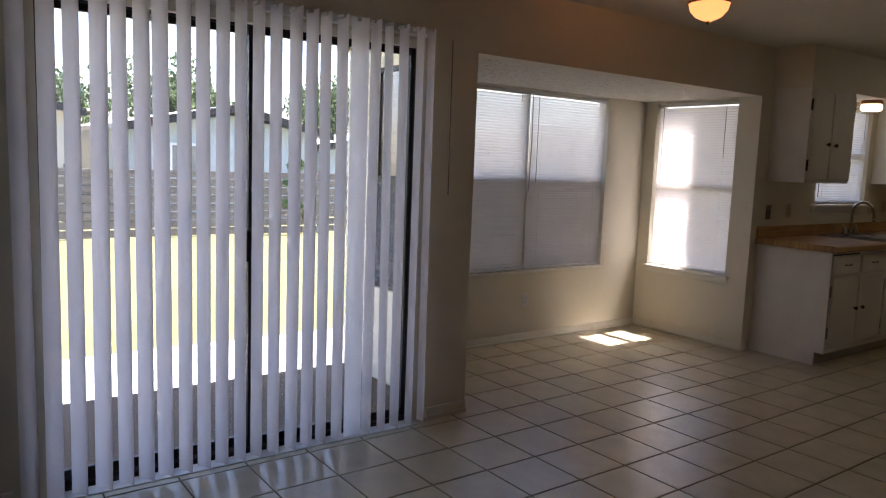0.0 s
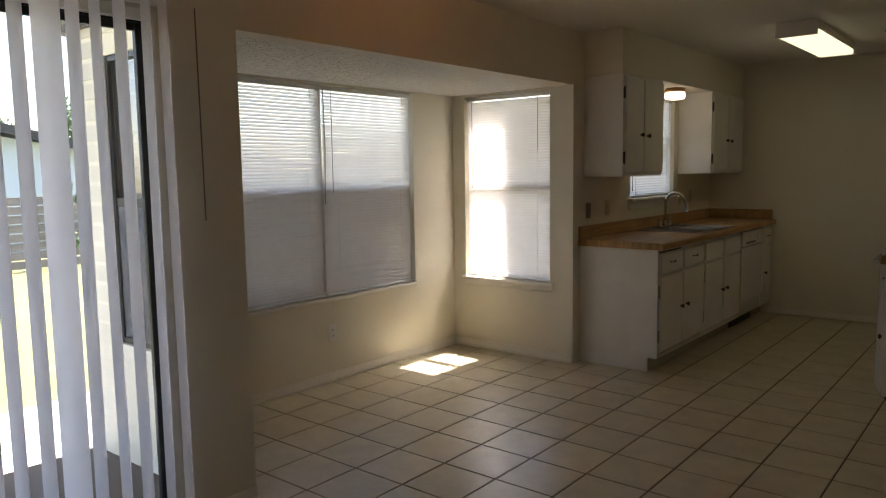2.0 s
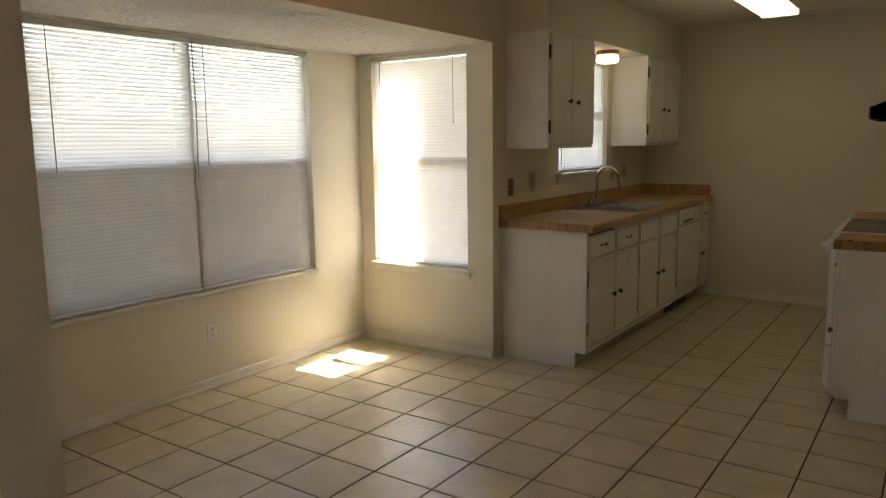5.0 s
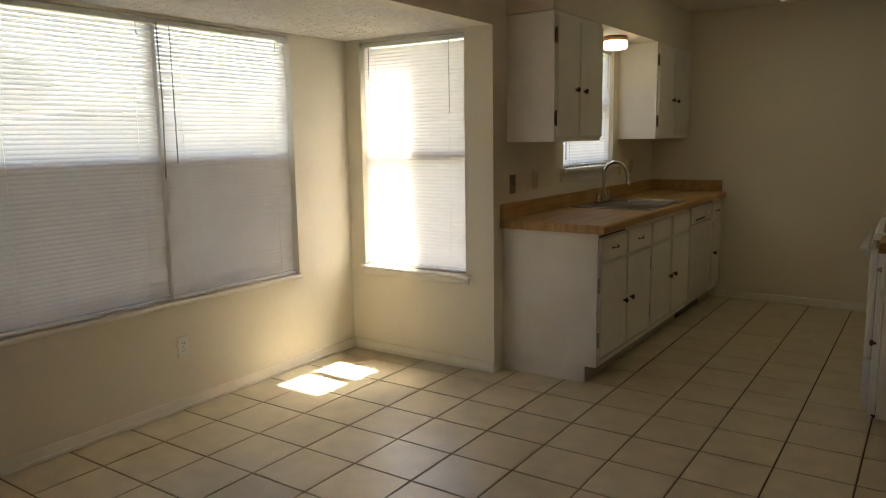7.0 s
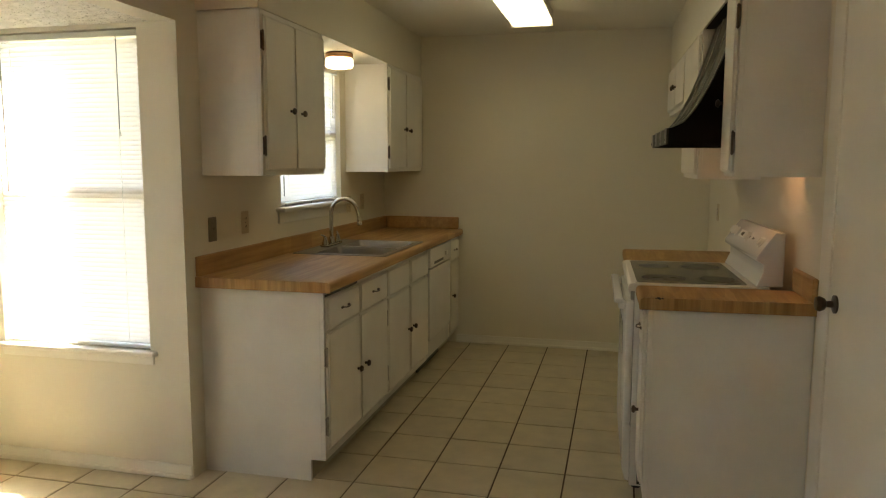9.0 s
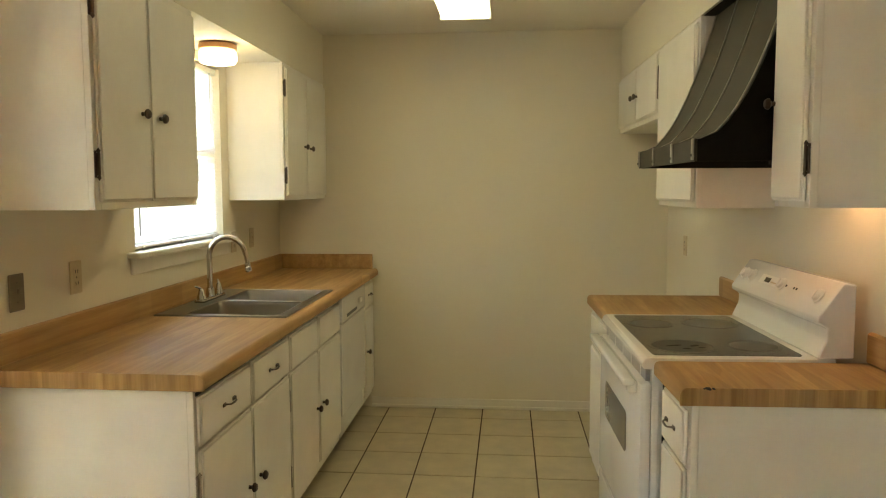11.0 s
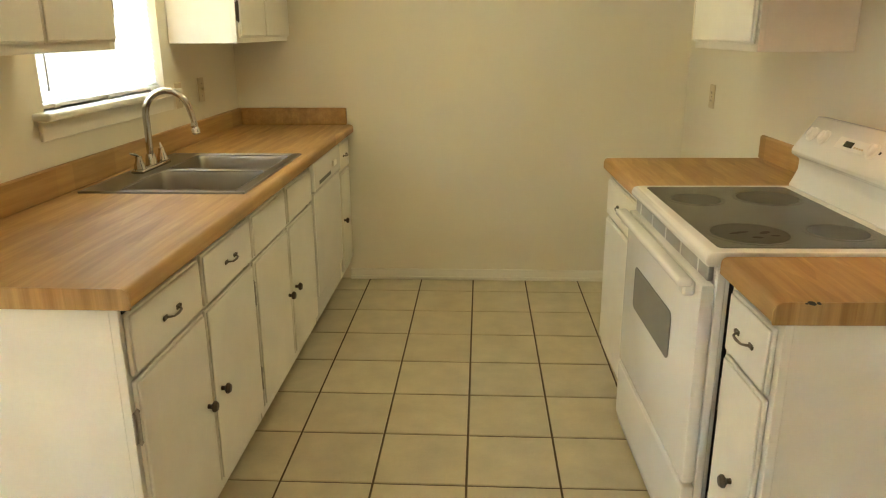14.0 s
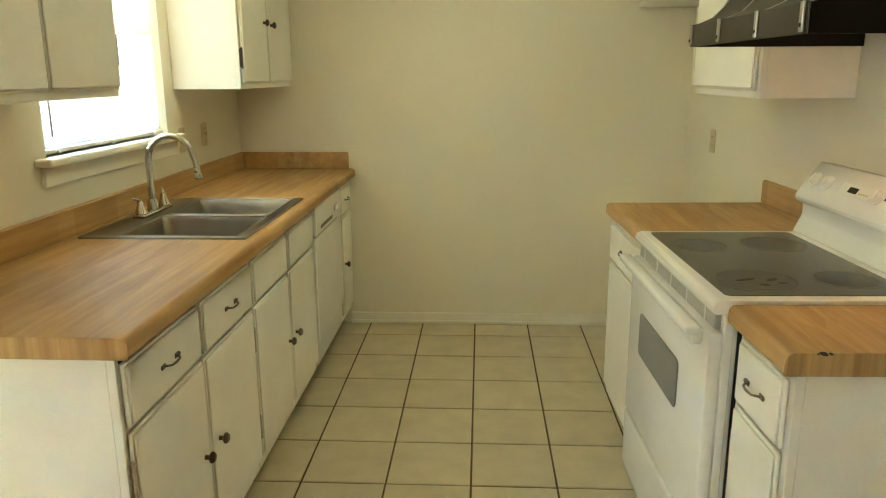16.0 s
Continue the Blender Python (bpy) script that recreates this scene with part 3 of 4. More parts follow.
def cabinet(name, label, width, depth, z0, z1, fronts, m, toe=0.0, group="", end=0, low=0.0):
    """A face-frame cabinet. Local x looks out of the front (front at 0), local y runs along it from 0 to width.
    fronts: (kind, y0, y1, z0, z1, knob_y or None, hinge_y or None)."""
    t = thing(name, label, "cabinet", (0, 0, 0), group)
    body = box(-depth, -0.02, 0.0, width, z0 + toe, z1 - low)
    part("carcass", body, M_CAB, t)
    fr = 0.03
    bm = bmesh.new()
    box(-0.02, 0.0, 0.0, fr, z0 + toe, z1, 0.0015, bm=bm)
    box(-0.02, 0.0, width - fr, width, z0 + toe, z1, 0.0015, bm=bm)
    box(-0.02, -0.0005, fr, width - fr, z1 - fr, z1, 0.0015, bm=bm)
    box(-0.02, -0.0005, fr, width - fr, z0 + toe, z0 + toe + fr, 0.0015, bm=bm)
    box(-0.02, -0.010, fr, width - fr, z0 + toe + fr, z1 - fr, bm=bm)
    part("face_frame", bm, M_CAB, t)
    if toe:
        e0, e1 = (0.016 if end < 0 else 0.0), (width - 0.016 if end > 0 else width)
        part("toe_kick", box(-depth, -0.075, e0, e1, z0, z0 + toe), M_TOE, t, "darker beige toe kick board")
        if end:
            part("end_panel", box(-depth, -0.072, 0.0 if end < 0 else e1, e0 if end < 0 else width, z0, z0 + toe - 0.0005), M_CAB, t)
    for kind_of, y0, y1, a, b2, ky, hy in fronts:
        f = part("drawer_front" if kind_of in ("drawer", "false") else "cabinet_door", panel(y0, y1, a, b2), M_CAB, t)
        if kind_of == "drawer":
            part("pull", PULL, None, f, "worn pewter bow pull").matrix_basis = pose(0.019, (y0 + y1) / 2, (a + b2) / 2) @ Matrix.Diagonal((0.8, 0.76, 0.72, 1))
        if kind_of == "door" and ky is not None:
            part("knob", KNOB, None, f, "dark bronze round knob").matrix_basis = pose(0.019, ky[0], ky[1], 0, 90, 0)
        if hy is not None:
            for hz in (a + 0.11, b2 - 0.11):
                flip = 180 if hy > (y0 + y1) / 2 else 0
                part("hinge", HINGE_WORN if toe else HINGE, None, f, "worn nickel exposed hinge" if toe else "dark bronze exposed hinge").matrix_basis = pose(0.002, hy, hz, flip, 0, 0) @ Matrix.Diagonal((1.15, 1.15, 1.3, 1))
    t.matrix_basis = m
    return t


# west run: local y runs along world y, fronts look to +x
W = pose(0.60, 0, 0)
BASE_G = "base cabinets under the sink counter"


def west(name, label, y0, y1, fronts, end=0, low=0.0):
    return cabinet(name, label, y1 - y0, 0.598, 0.0, 0.868, [(k, a - y0, b2 - y0, c, d, None if ky is None else (ky[0] - y0, ky[1]), None if hy is None else hy - y0) for k, a, b2, c, d, ky, hy in fronts],
                   pose(0.602, y0, 0), 0.10, BASE_G, end, low)


first = west("base_cabinet", "white painted base cabinet with two drawers and doors", 0.104, 0.960, [
    ("drawer", 0.116, 0.518, 0.692, 0.838, None, None), ("drawer", 0.541, 0.954, 0.692, 0.838, None, None),
    ("door", 0.116, 0.520, 0.148, 0.682, (0.472, 0.425), 0.112), ("door", 0.532, 0.954, 0.148, 0.682, (0.580, 0.425), 0.958)], -1)
# no real opening: a thin black strip draws the shadow above the drawer front
part("drawer_gap_shade", box(0.0005, 0.0035, 0.012, 0.414, 0.839, 0.850, 0.0005), M_BLACK, first, "black strip standing in for the shaded gap over the drawer")
west("base_cabinet", "white painted sink base cabinet with two doors", 0.968, 1.845, [
    ("false", 0.980, 1.392, 0.692, 0.838, None, None), ("false", 1.422, 1.832, 0.692, 0.838, None, None),
    ("door", 0.976, 1.390, 0.148, 0.682, (1.350, 0.425), 0.972), ("door", 1.414, 1.832, 0.148, 0.682, (1.455, 0.425), 1.836)], 0, 0.18)
west("base_cabinet", "narrow white painted base cabinet beside the dishwasher", 2.475, 2.785, [
    ("drawer", 2.50, 2.775, 0.688, 0.840, None, None), ("door", 2.50, 2.775, 0.135, 0.681, (2.545, 0.42), 2.779)])

# west wall cabinets
WALL_G = "wall cabinets"


def west_upper(label, y0, y1, split, gap):
    return cabinet("wall_cabinet", label, y1 - y0, 0.303, 1.366, 2.088, [
        ("door", 0.014, split - gap / 2 - y0, 1.388, 2.065, (split - 0.062 - y0, 1.665), 0.010),
        ("door", split + gap / 2 - y0, y1 - 0.014 - y0, 1.388, 2.065, (split + 0.056 - y0, 1.66), y1 - y0 - 0.010)], pose(0.305, y0, 0), 0, WALL_G)


west_upper("white painted wall cabinet with two doors beside the sink window", 0.16, 0.845, 0.475, 0.005)
west_upper("white painted wall cabinet with two doors in the far corner", 1.945, 2.795, 2.34, 0.008)

# east run: fronts look to -x, local y runs along world -y
def east(name, label, y0, y1, xf, depth, z0, z1, fronts, toe, group, end=0):
    return cabinet(name, label, y1 - y0, depth, z0, z1, [(k, y1 - b2, y1 - a, c, d, None if ky is None else (y1 - ky[0], ky[1]), None if hy is None else y1 - hy) for k, a, b2, c, d, ky, hy in fronts],
                   SKEW @ pose(xf, y1, 0, 0, 0, 180), toe, group, end)


STOVE_G = "cabinets beside the stove"
east("base_cabinet", "narrow white painted base cabinet before the stove", 0.086, 0.360, 1.955, 0.593, 0.0, 0.868, [
    ("drawer", 0.104, 0.334, 0.692, 0.842, None, None), ("door", 0.104, 0.334, 0.148, 0.682, (0.200, 0.425), 0.338)], 0.10, STOVE_G, 1)
east("base_cabinet", "white painted base cabinet beyond the stove", 1.132, 1.685, 1.938, 0.610, 0.0, 0.868, [
    ("drawer", 1.148, 1.669, 0.692, 0.842, None, None), ("door", 1.148, 1.669, 0.148, 0.682, None, 1.673)], 0.10, STOVE_G)
east("wall_cabinet", "narrow white painted wall cabinet before the hood", 0.118, 0.345, 2.247, 0.301, 1.373, 2.088, [
    ("door", 0.134, 0.336, 1.39, 2.07, (0.318, 1.66), 0.130)], 0, WALL_G)
east("wall_cabinet", "white painted wall cabinet behind the hood", 1.125, 1.75, 2.247, 0.301, 1.345, 2.088, [
    ("door", 1.14, 1.74, 1.368, 2.07, None, 1.744)], 0, WALL_G)
east("wall_cabinet", "short white painted wall cabinet above the refrigerator space", 1.752, 2.795, 2.247, 0.301, 1.76, 2.088, [
    ("door", 1.775, 2.255, 1.785, 2.07, (2.215, 1.915), 1.771), ("door", 2.265, 2.775, 1.785, 2.07, (2.305, 1.915), 2.779)], 0, WALL_G)


# ---- worktops ----
def counter_section(front, back, sgn):
    """The outline of a post-formed worktop with a rolled front, seen along y; sgn is the way to the front."""
    pts = [(back, 0.868), (front - sgn * 0.004, 0.868), (front, 0.872)]
    for k in range(5):
        a = math.pi / 2 * k / 4
        pts.append((front - sgn * 0.016 * (1 - math.cos(a)), 0.896 + 0.016 * math.sin(a)))
    pts.append((back, 0.912))
    return pts


CY0, CY1 = 0.075, 2.79
ct = thing("kitchen_worktop", "butcher-block patterned laminate worktop with cut-out for the sink", "countertop", (0, 0, 0))
part("slab", prism(counter_section(0.648, 0.58, 1), "y", CY0, CY1, 0.0015), M_COUNTER, ct)
for a in ((0.0, 0.582, CY0, 0.99), (0.0, 0.582, 1.73, CY1), (0.0, 0.07, 0.99, 1.73)):
    part("slab_back", box(*a, 0.868, 0.912, 0.001), M_COUNTER, ct)
part("end_strip", prism([(0.0, 0.866), (0.648, 0.866), (0.650, 0.872), (0.650, 0.896), (0.645, 0.907), (0.634, 0.9135), (0.0, 0.9135)], "y", CY0 - 0.004, CY0 + 0.0005, 0.001), M_EDGE, ct)
part("backsplash", box(0.0005, 0.02, CY0, CY1, 0.912, 1.005, 0.004), M_COUNTER, ct)
part("side_splash", box(0.02, 0.615, CY1 - 0.02, CY1, 0.912, 1.005, 0.004), M_COUNTER, ct)


def east_worktop(label, y0, y1, strip, xe):
    t = thing("stove_worktop", label, "countertop")
    t.matrix_basis = SKEW
    part("slab", prism(counter_section(xe, EASTX, -1), "y", y0, y1, 0.0015), M_COUNTER, t)
    part("backsplash", box(EASTX - 0.021, EASTX - 0.001, y0, y1, 0.912, 1.005, 0.006), M_COUNTER, t)
    if strip:
        part("end_strip", prism([(EASTX, 0.866), (xe, 0.866), (xe - 0.002, 0.872), (xe - 0.002, 0.896), (xe + 0.003, 0.907), (xe + 0.014, 0.9135), (EASTX, 0.9135)], "y", y0 - 0.004, y0 + 0.0005, 0.001), M_EDGE, t)
        for cx, wide, drop in ((1.99, 0.011, 0.0045), (2.003, 0.006, 0.003), (1.979, 0.004, 0.002)):
            chip = lathe([(0.0, -1.0), (0.75, -0.6), (1.0, 0.0), (0.7, 0.6), (0.0, 1.0)], 7)
            chip.transform(pose(cx, y0 - 0.0025, 0.9115, 0, 14, 0) @ Matrix.Diagonal((wide, 0.0035, drop, 1)))
            part("chip", chip, M_BURN, t, "dark chip in the edge")
    return t


east_worktop("short butcher-block laminate worktop with a chipped edge", 0.066, 0.362, True, 1.92)
east_worktop("butcher-block laminate worktop beyond the stove", 1.130, 1.715, False, 1.908)

# ---- sink and tap ----
def rounded_rect(x0, x1, y0, y1, rad, n=4):
    """Points round a rectangle with round corners."""
    pts = []
    for ca, cb, turn in ((x1 - rad, y1 - rad, 0), (x0 + rad, y1 - rad, 90), (x0 + rad, y0 + rad, 180), (x1 - rad, y0 + rad, 270)):
        pts += [(ca + rad * math.cos(radians(turn + 90 * k / n)), cb + rad * math.sin(radians(turn + 90 * k / n))) for k in range(n + 1)]
    return pts


sk = thing("kitchen_sink", "double-bowl stainless steel sink let into the worktop", "sink")
SX0, SX1, SY0, SY1 = 0.055, 0.602, 0.975, 1.745


def rim():
    bm = bmesh.new()
    x_bowl = (0.175, 0.568)
    bowls = ((SY0 + 0.03, 1.345), (1.378, SY1 - 0.03))
    for a in ((SX0, x_bowl[0], SY0, SY1), (x_bowl[1], SX1, SY0, SY1), (x_bowl[0], x_bowl[1], SY0, bowls[0][0]), (x_bowl[0], x_bowl[1], bowls[0][1], bowls[1][0]), (x_bowl[0], x_bowl[1], bowls[1][1], SY1)):
        box(a[0], a[1], a[2], a[3], 0.911, 0.917, bm=bm)
    tube([(SX0, SY0, 0.914), (SX1, SY0, 0.914), (SX1, SY1, 0.914), (SX0, SY1, 0.914), (SX0, SY0, 0.914)], 0.005, 8, bm)
    return bm, x_bowl, bowls


bm, XB, BOWLS = rim()
part("rim", bm, M_STEEL, sk, "", True)
for l, r in BOWLS:
    bm = bmesh.new()
    levels = ((0.0, 0.915, 0.03), (0.008, 0.90, 0.035), (0.02, 0.76, 0.05), (0.05, 0.735, 0.06), (0.13, 0.73, 0.07))
    rings = []
    for inset, z, rad in levels:
        ring = []
        for cx, cy, a0 in ((XB[1] - inset - rad, r - inset - rad, 0), (XB[0] + inset + rad, r - inset - rad, 90), (XB[0] + inset + rad, l + inset + rad, 180), (XB[1] - inset - rad, l + inset + rad, 270)):
            for k in range(5):
                a = radians(a0 + 22.5 * k)
                ring.append(bm.verts.new((cx + rad * math.cos(a), cy + rad * math.sin(a), z)))
        rings.append(ring)
    for a, c in zip(rings, rings[1:]):
        for k in range(20):
            bm.faces.new((a[k], a[(k + 1) % 20], c[(k + 1) % 20], c[k]))
    bm.faces.new(rings[-1])
    # fill the corners between the rounded bowl and the square cut in the rim
    for (cx, cy), k0 in (((XB[1], r), 0), ((XB[0], r), 5), ((XB[0], l), 10), ((XB[1], l), 15)):
        c = bm.verts.new((cx, cy, 0.915))
        for k in range(4):
            bm.faces.new((c, rings[0][k0 + k], rings[0][k0 + k + 1]))
    bmesh.ops.recalc_face_normals(bm, faces=bm.faces[:])
    bowl = part("bowl", bm, M_STEEL, sk, "", True)
    lip = [(rings_x, rings_y, 0.9165) for rings_x, rings_y in rounded_rect(XB[0], XB[1], l, r, 0.03)]
    part("bowl_lip", tube(lip + lip[:2], 0.003, 6), M_STEEL, sk, "bright rolled lip of the bowl", True)
    part("strainer", lathe([(0.045, 0.0), (0.045, 0.003), (0.03, 0.004), (0.02, 0.001), (0.0, 0.001)], 20, pose((XB[0] + XB[1]) / 2, (l + r) / 2, 0.7305)), M_CHROME, bowl)

tap = thing("kitchen_tap", "chrome gooseneck tap with two lever handles", "tap", (0.112, 1.40, 0.917))
part("base_plate", box(-0.025, 0.025, -0.125, 0.125, 0.0, 0.016, 0.007, 2), M_CHROME, tap, "", True)
part("spout_collar", lathe([(0.022, 0.016), (0.02, 0.04), (0.016, 0.055), (0.0, 0.056)], 18), M_CHROME, tap, "", True)
arc = [(0.0, 0.0, 0.05), (0.0, 0.0, 0.205)]
for k in range(1, 10):
    a = math.pi * k / 10
    arc.append((0.082 - 0.082 * math.cos(a), 0.02 * k / 10, 0.205 + 0.085 * math.sin(a)))
arc += [(0.168, 0.022, 0.195), (0.175, 0.022, 0.165)]
part("spout", tube(arc, [0.0125] * (len(arc) - 2) + [0.011, 0.0115], 14), M_CHROME, tap, "", True)
part("aerator", lathe([(0.010, -0.004), (0.0155, 0.0), (0.0155, 0.016), (0.0125, 0.022), (0.014, 0.030), (0.0115, 0.040)], 14, pose(0.178, 0.022, 0.130, 0, -10, 0)), M_CHROME, tap, "", True)
for s in (-1, 1):
    hd = part("handle_body", lathe([(0.022, 0.016), (0.019, 0.03), (0.013, 0.045), (0.011, 0.062), (0.0, 0.064)], 16, pose(0, s * 0.1, 0)), M_CHROME, tap, "", True)
    part("lever", tube([(0.0, s * 0.1, 0.058), (-0.004, s * 0.108, 0.068), (-0.016, s * 0.128, 0.076)], [0.007, 0.0055, 0.004], 10), M_CHROME, hd, "", True)

# ---- dishwasher ----
dw = thing("dishwasher", "white built-in dishwasher between the base cabinets", "dishwasher", (0.602, 1.850, 0))
part("tub", box(-0.57, -0.005, 0.002, 0.614, 0.10, 0.862), M_ENAMEL, dw)
part("door", box(-0.005, 0.022, 0.006, 0.610, 0.225, 0.715, 0.006, 2), M_ENAMEL, dw)
part("control_panel", box(-0.005, 0.028, 0.006, 0.610, 0.722, 0.858, 0.008, 2), M_ENAMEL, dw)
# the panel stays flat; this black strip paints the finger recess's shade
part("recess_shade_strip", box(0.0278, 0.0292, 0.10, 0.36, 0.742, 0.760, 0.0005), M_BLACK, dw, "black strip standing in for the shaded finger recess")
part("latch", box(0.028, 0.038, 0.40, 0.47, 0.77, 0.80, 0.003), M_PLASTIC, dw)
part("kick_plate", box(-0.02, 0.004, 0.006, 0.610, 0.105, 0.218, 0.004), M_ENAMEL, dw)
part("toe_board", box(-0.09, -0.07, 0.006, 0.610, 0.0, 0.104), M_BLACK, dw)

# ---- stove ----
st = thing("stove", "white freestanding electric stove with a smoked glass top", "stove", (0, 0, 0))
Y0, Y1, XF = 0.368, 1.122, 1.917
part("body", box(XF, 2.49, Y0 + 0.004, Y1 - 0.004, 0.02, 0.885, 0.003), M_ENAMEL, st)
bm = prism([(XF - 0.028, 0.888), (XF - 0.032, 0.90), (XF - 0.025, 0.917), (XF - 0.01, 0.921), (2.45, 0.921), (2.45, 0.886), (XF - 0.02, 0.884)], "y", Y0, Y1, 0.003)
part("cooktop_frame", bm, M_ENAMEL, st, "", True)
glass = part("glass_top", prism(rounded_rect(XF + 0.008, 2.37, Y0 + 0.03, Y1 - 0.03, 0.018), "z", 0.9205, 0.9228), M_COOK, st, "smoked ceramic glass")
for cx, cy, r in ((2.045, 0.525, 0.1), (2.27, 0.535, 0.078), (2.03, 0.91, 0.078), (2.25, 0.925, 0.095)):
    part("burner_zone", lathe([(r - 0.006, 0.0), (r - 0.0065, 0.0005), (0.0, 0.0005)], 40, pose(cx, cy, 0.9227), None, False), M_BURNER, glass)
    part("burner_ring", lathe([(r + 0.007, 0.0), (r + 0.0065, 0.0005), (r - 0.0055, 0.0005), (r - 0.006, 0.0)], 40, pose(cx, cy, 0.9227), None, False), M_RING, glass)
for cx, cy, a, b2, tn in ((2.02, 0.53, 0.03, 0.007, 20), (2.05, 0.485, 0.014, 0.008, -10), (2.085, 0.53, 0.02, 0.009, 35), (2.10, 0.50, 0.012, 0.005, 0)):
    bm = lathe([(1.0, 0.0), (0.9, 1.0), (0.0, 1.0)], 14)
    bm.transform(pose(cx, cy, 0.9231, 0, 0, tn) @ Matrix.Diagonal((a, b2, 0.0008, 1)))
    part("burnt_spill", bm, M_BURN, glass, "dark burnt-on spill")
back = part("back_guard", prism([(2.395, 0.9215), (2.50, 0.9215), (2.50, 1.142), (2.462, 1.147), (2.392, 1.045), (2.392, 1.028), (2.42, 1.012), (2.42, 0.977)], "y", Y0, Y1, 0.004), M_ENAMEL, st, "", True)
# the sloping control face runs from (2.392, 1.045) to (2.462, 1.147)
FACE = Matrix.Translation((2.4265, 0, 1.0965)) @ Euler((0, math.atan2(-0.825, 0.566), 0)).to_matrix().to_4x4()
for yy in (1.06, 0.985, 0.715, 0.44):
    kb = part("control_knob", lathe([(0.024, 0.0), (0.024, 0.004), (0.019, 0.006), (0.0175, 0.013), (0.015, 0.015), (0.0, 0.015)], 20, FACE @ Matrix.Translation((0, yy, 0.001))), M_PLASTIC, back, "", True)
    bm = box(-0.016, 0.016, yy - 0.004, yy + 0.004, 0.0145, 0.02, 0.002)
    bm.transform(FACE)
    part("grip", bm, M_PLASTIC, kb)
bm = box(-0.018, 0.018, 0.745, 0.905, 0.001, 0.003, 0.0008)
bm.transform(FACE)
part("timer_panel", bm, M_PLASTIC, back)
bm = box(-0.010, 0.008, 0.815, 0.86, 0.003, 0.0045, 0.0005)
bm.transform(FACE)
part("display", bm, M_DISPLAY, back, "dark clock display")
for k in range(4):
    bm = box(-0.008, -0.003, 0.757 + 0.013 * k, 0.765 + 0.013 * k, 0.003, 0.0042)
    bm.transform(FACE)
    part("button", bm, M_ALMOND, back)
for yy in (0.60, 0.62, 0.68):
    bm = box(-0.004, 0.004, yy - 0.003, yy + 0.003, 0.001, 0.003)
    bm.transform(FACE)
    part("indicator", bm, M_BLACK, back)
# shade of the gap between stove and cabinet, put in as a black sheet
part("gap_shade_sheet", box(XF + 0.032, 2.48, Y0 + 0.0005, Y0 + 0.0035, 0.03, 0.88), M_BLACK, st, "black sheet standing in for the shaded gap beside the stove")
part("front_edge", box(XF - 0.0015, XF + 0.02, Y0 - 0.006, Y0 + 0.0005, 0.03, 0.88, 0.002), M_ENAMEL, st)
door = part("oven_door", box(XF - 0.036, XF - 0.002, Y0 - 0.006, Y1 - 0.008, 0.305, 0.842, 0.008, 2), M_ENAMEL, st, "", True)
part("oven_window", prism(rounded_rect(0.56, 0.965, 0.556, 0.694, 0.02), "x", XF - 0.0395, XF - 0.0372), M_OVENGL, door, "grey tinted oven window")
part("vent_strip", box(XF - 0.016, XF - 0.001, Y0 + 0.02, Y1 - 0.02, 0.843, 0.884, 0.002), M_WAND, st, "dark slotted vent strip")
for k in range(5):
    part("vent_divider", box(XF - 0.0185, XF - 0.0155, Y0 + 0.085 + 0.145 * k, Y0 + 0.090 + 0.145 * k, 0.846, 0.881), M_ENAMEL, st)
hd = part("door_handle", box(XF - 0.084, XF - 0.046, Y0 + 0.02, Y1 - 0.02, 0.826, 0.850, 0.009, 3), M_ENAMEL, door, "", True)
for yy in (Y0 + 0.05, Y1 - 0.05):
    part("handle_bracket", box(XF - 0.066, XF - 0.036, yy - 0.02, yy + 0.02, 0.80, 0.84, 0.006), M_ENAMEL, door)
part("storage_drawer", prism([(XF - 0.002, 0.045), (XF - 0.02, 0.05), (XF - 0.034, 0.10), (XF - 0.036, 0.285), (XF - 0.03, 0.295), (XF - 0.002, 0.297)], "y", Y0 - 0.006, Y1 - 0.008, 0.003), M_ENAMEL, st, "", True)
for xx, yy in ((1.95, Y0 + 0.05), (1.95, Y1 - 0.05), (2.44, Y0 + 0.05), (2.44, Y1 - 0.05)):
    part("foot", lathe([(0.02, 0.0), (0.018, 0.006), (0.01, 0.008), (0.01, 0.025)], 12, pose(xx, yy, 0)), M_BLACK, st)

st.matrix_basis = SKEW

# ---- range hood ----
hd = thing("range_hood", "dark flared metal range hood with light bands", "hood", (0, 0, 0))
hd.matrix_basis = SKEW @ Matrix.Translation((0, 0, -0.018))
HY0, HY1 = 0.352, 1.118


def flare(n=12):
    """The concave front from the lip up to the soffit: (x, z) pairs."""
    pts = []
    for k in range(n + 1):
        s = k / n
        pts.append((2.03 + 0.272 * (s ** 0.66), 1.583 + 0.52 * s ** 1.25))
    return pts


curve = flare()
outline = [(2.045, 1.503), (2.03, 1.508), (2.023, 1.578)] + curve + [(2.25, 2.104), (EASTX, 2.104), (EASTX, 1.503)]
bm = prism([(a + 0.004, z) for a, z in outline[2:-2]] + [(EASTX - 0.002, 2.104), (EASTX - 0.002, 1.583)], "y", HY0, HY1)
part("shell", bm, M_HOOD, hd)
bm = bmesh.new()
rows = [(bm.verts.new((x, HY0 - 0.001, z)), bm.verts.new((x, HY1 + 0.001, z))) for x, z in curve]
for a, c in zip(rows, rows[1:]):
    bm.faces.new((a[0], c[0], c[1], a[1]))
part("front_sheet", bm, M_HOODF, hd, "dark pewter front sheet", True)
bm = bmesh.new()
box(2.02, 2.028, HY0, HY1, 1.52, 1.585, 0.002, bm=bm)
part("front_lip", bm, M_HOODF, hd)
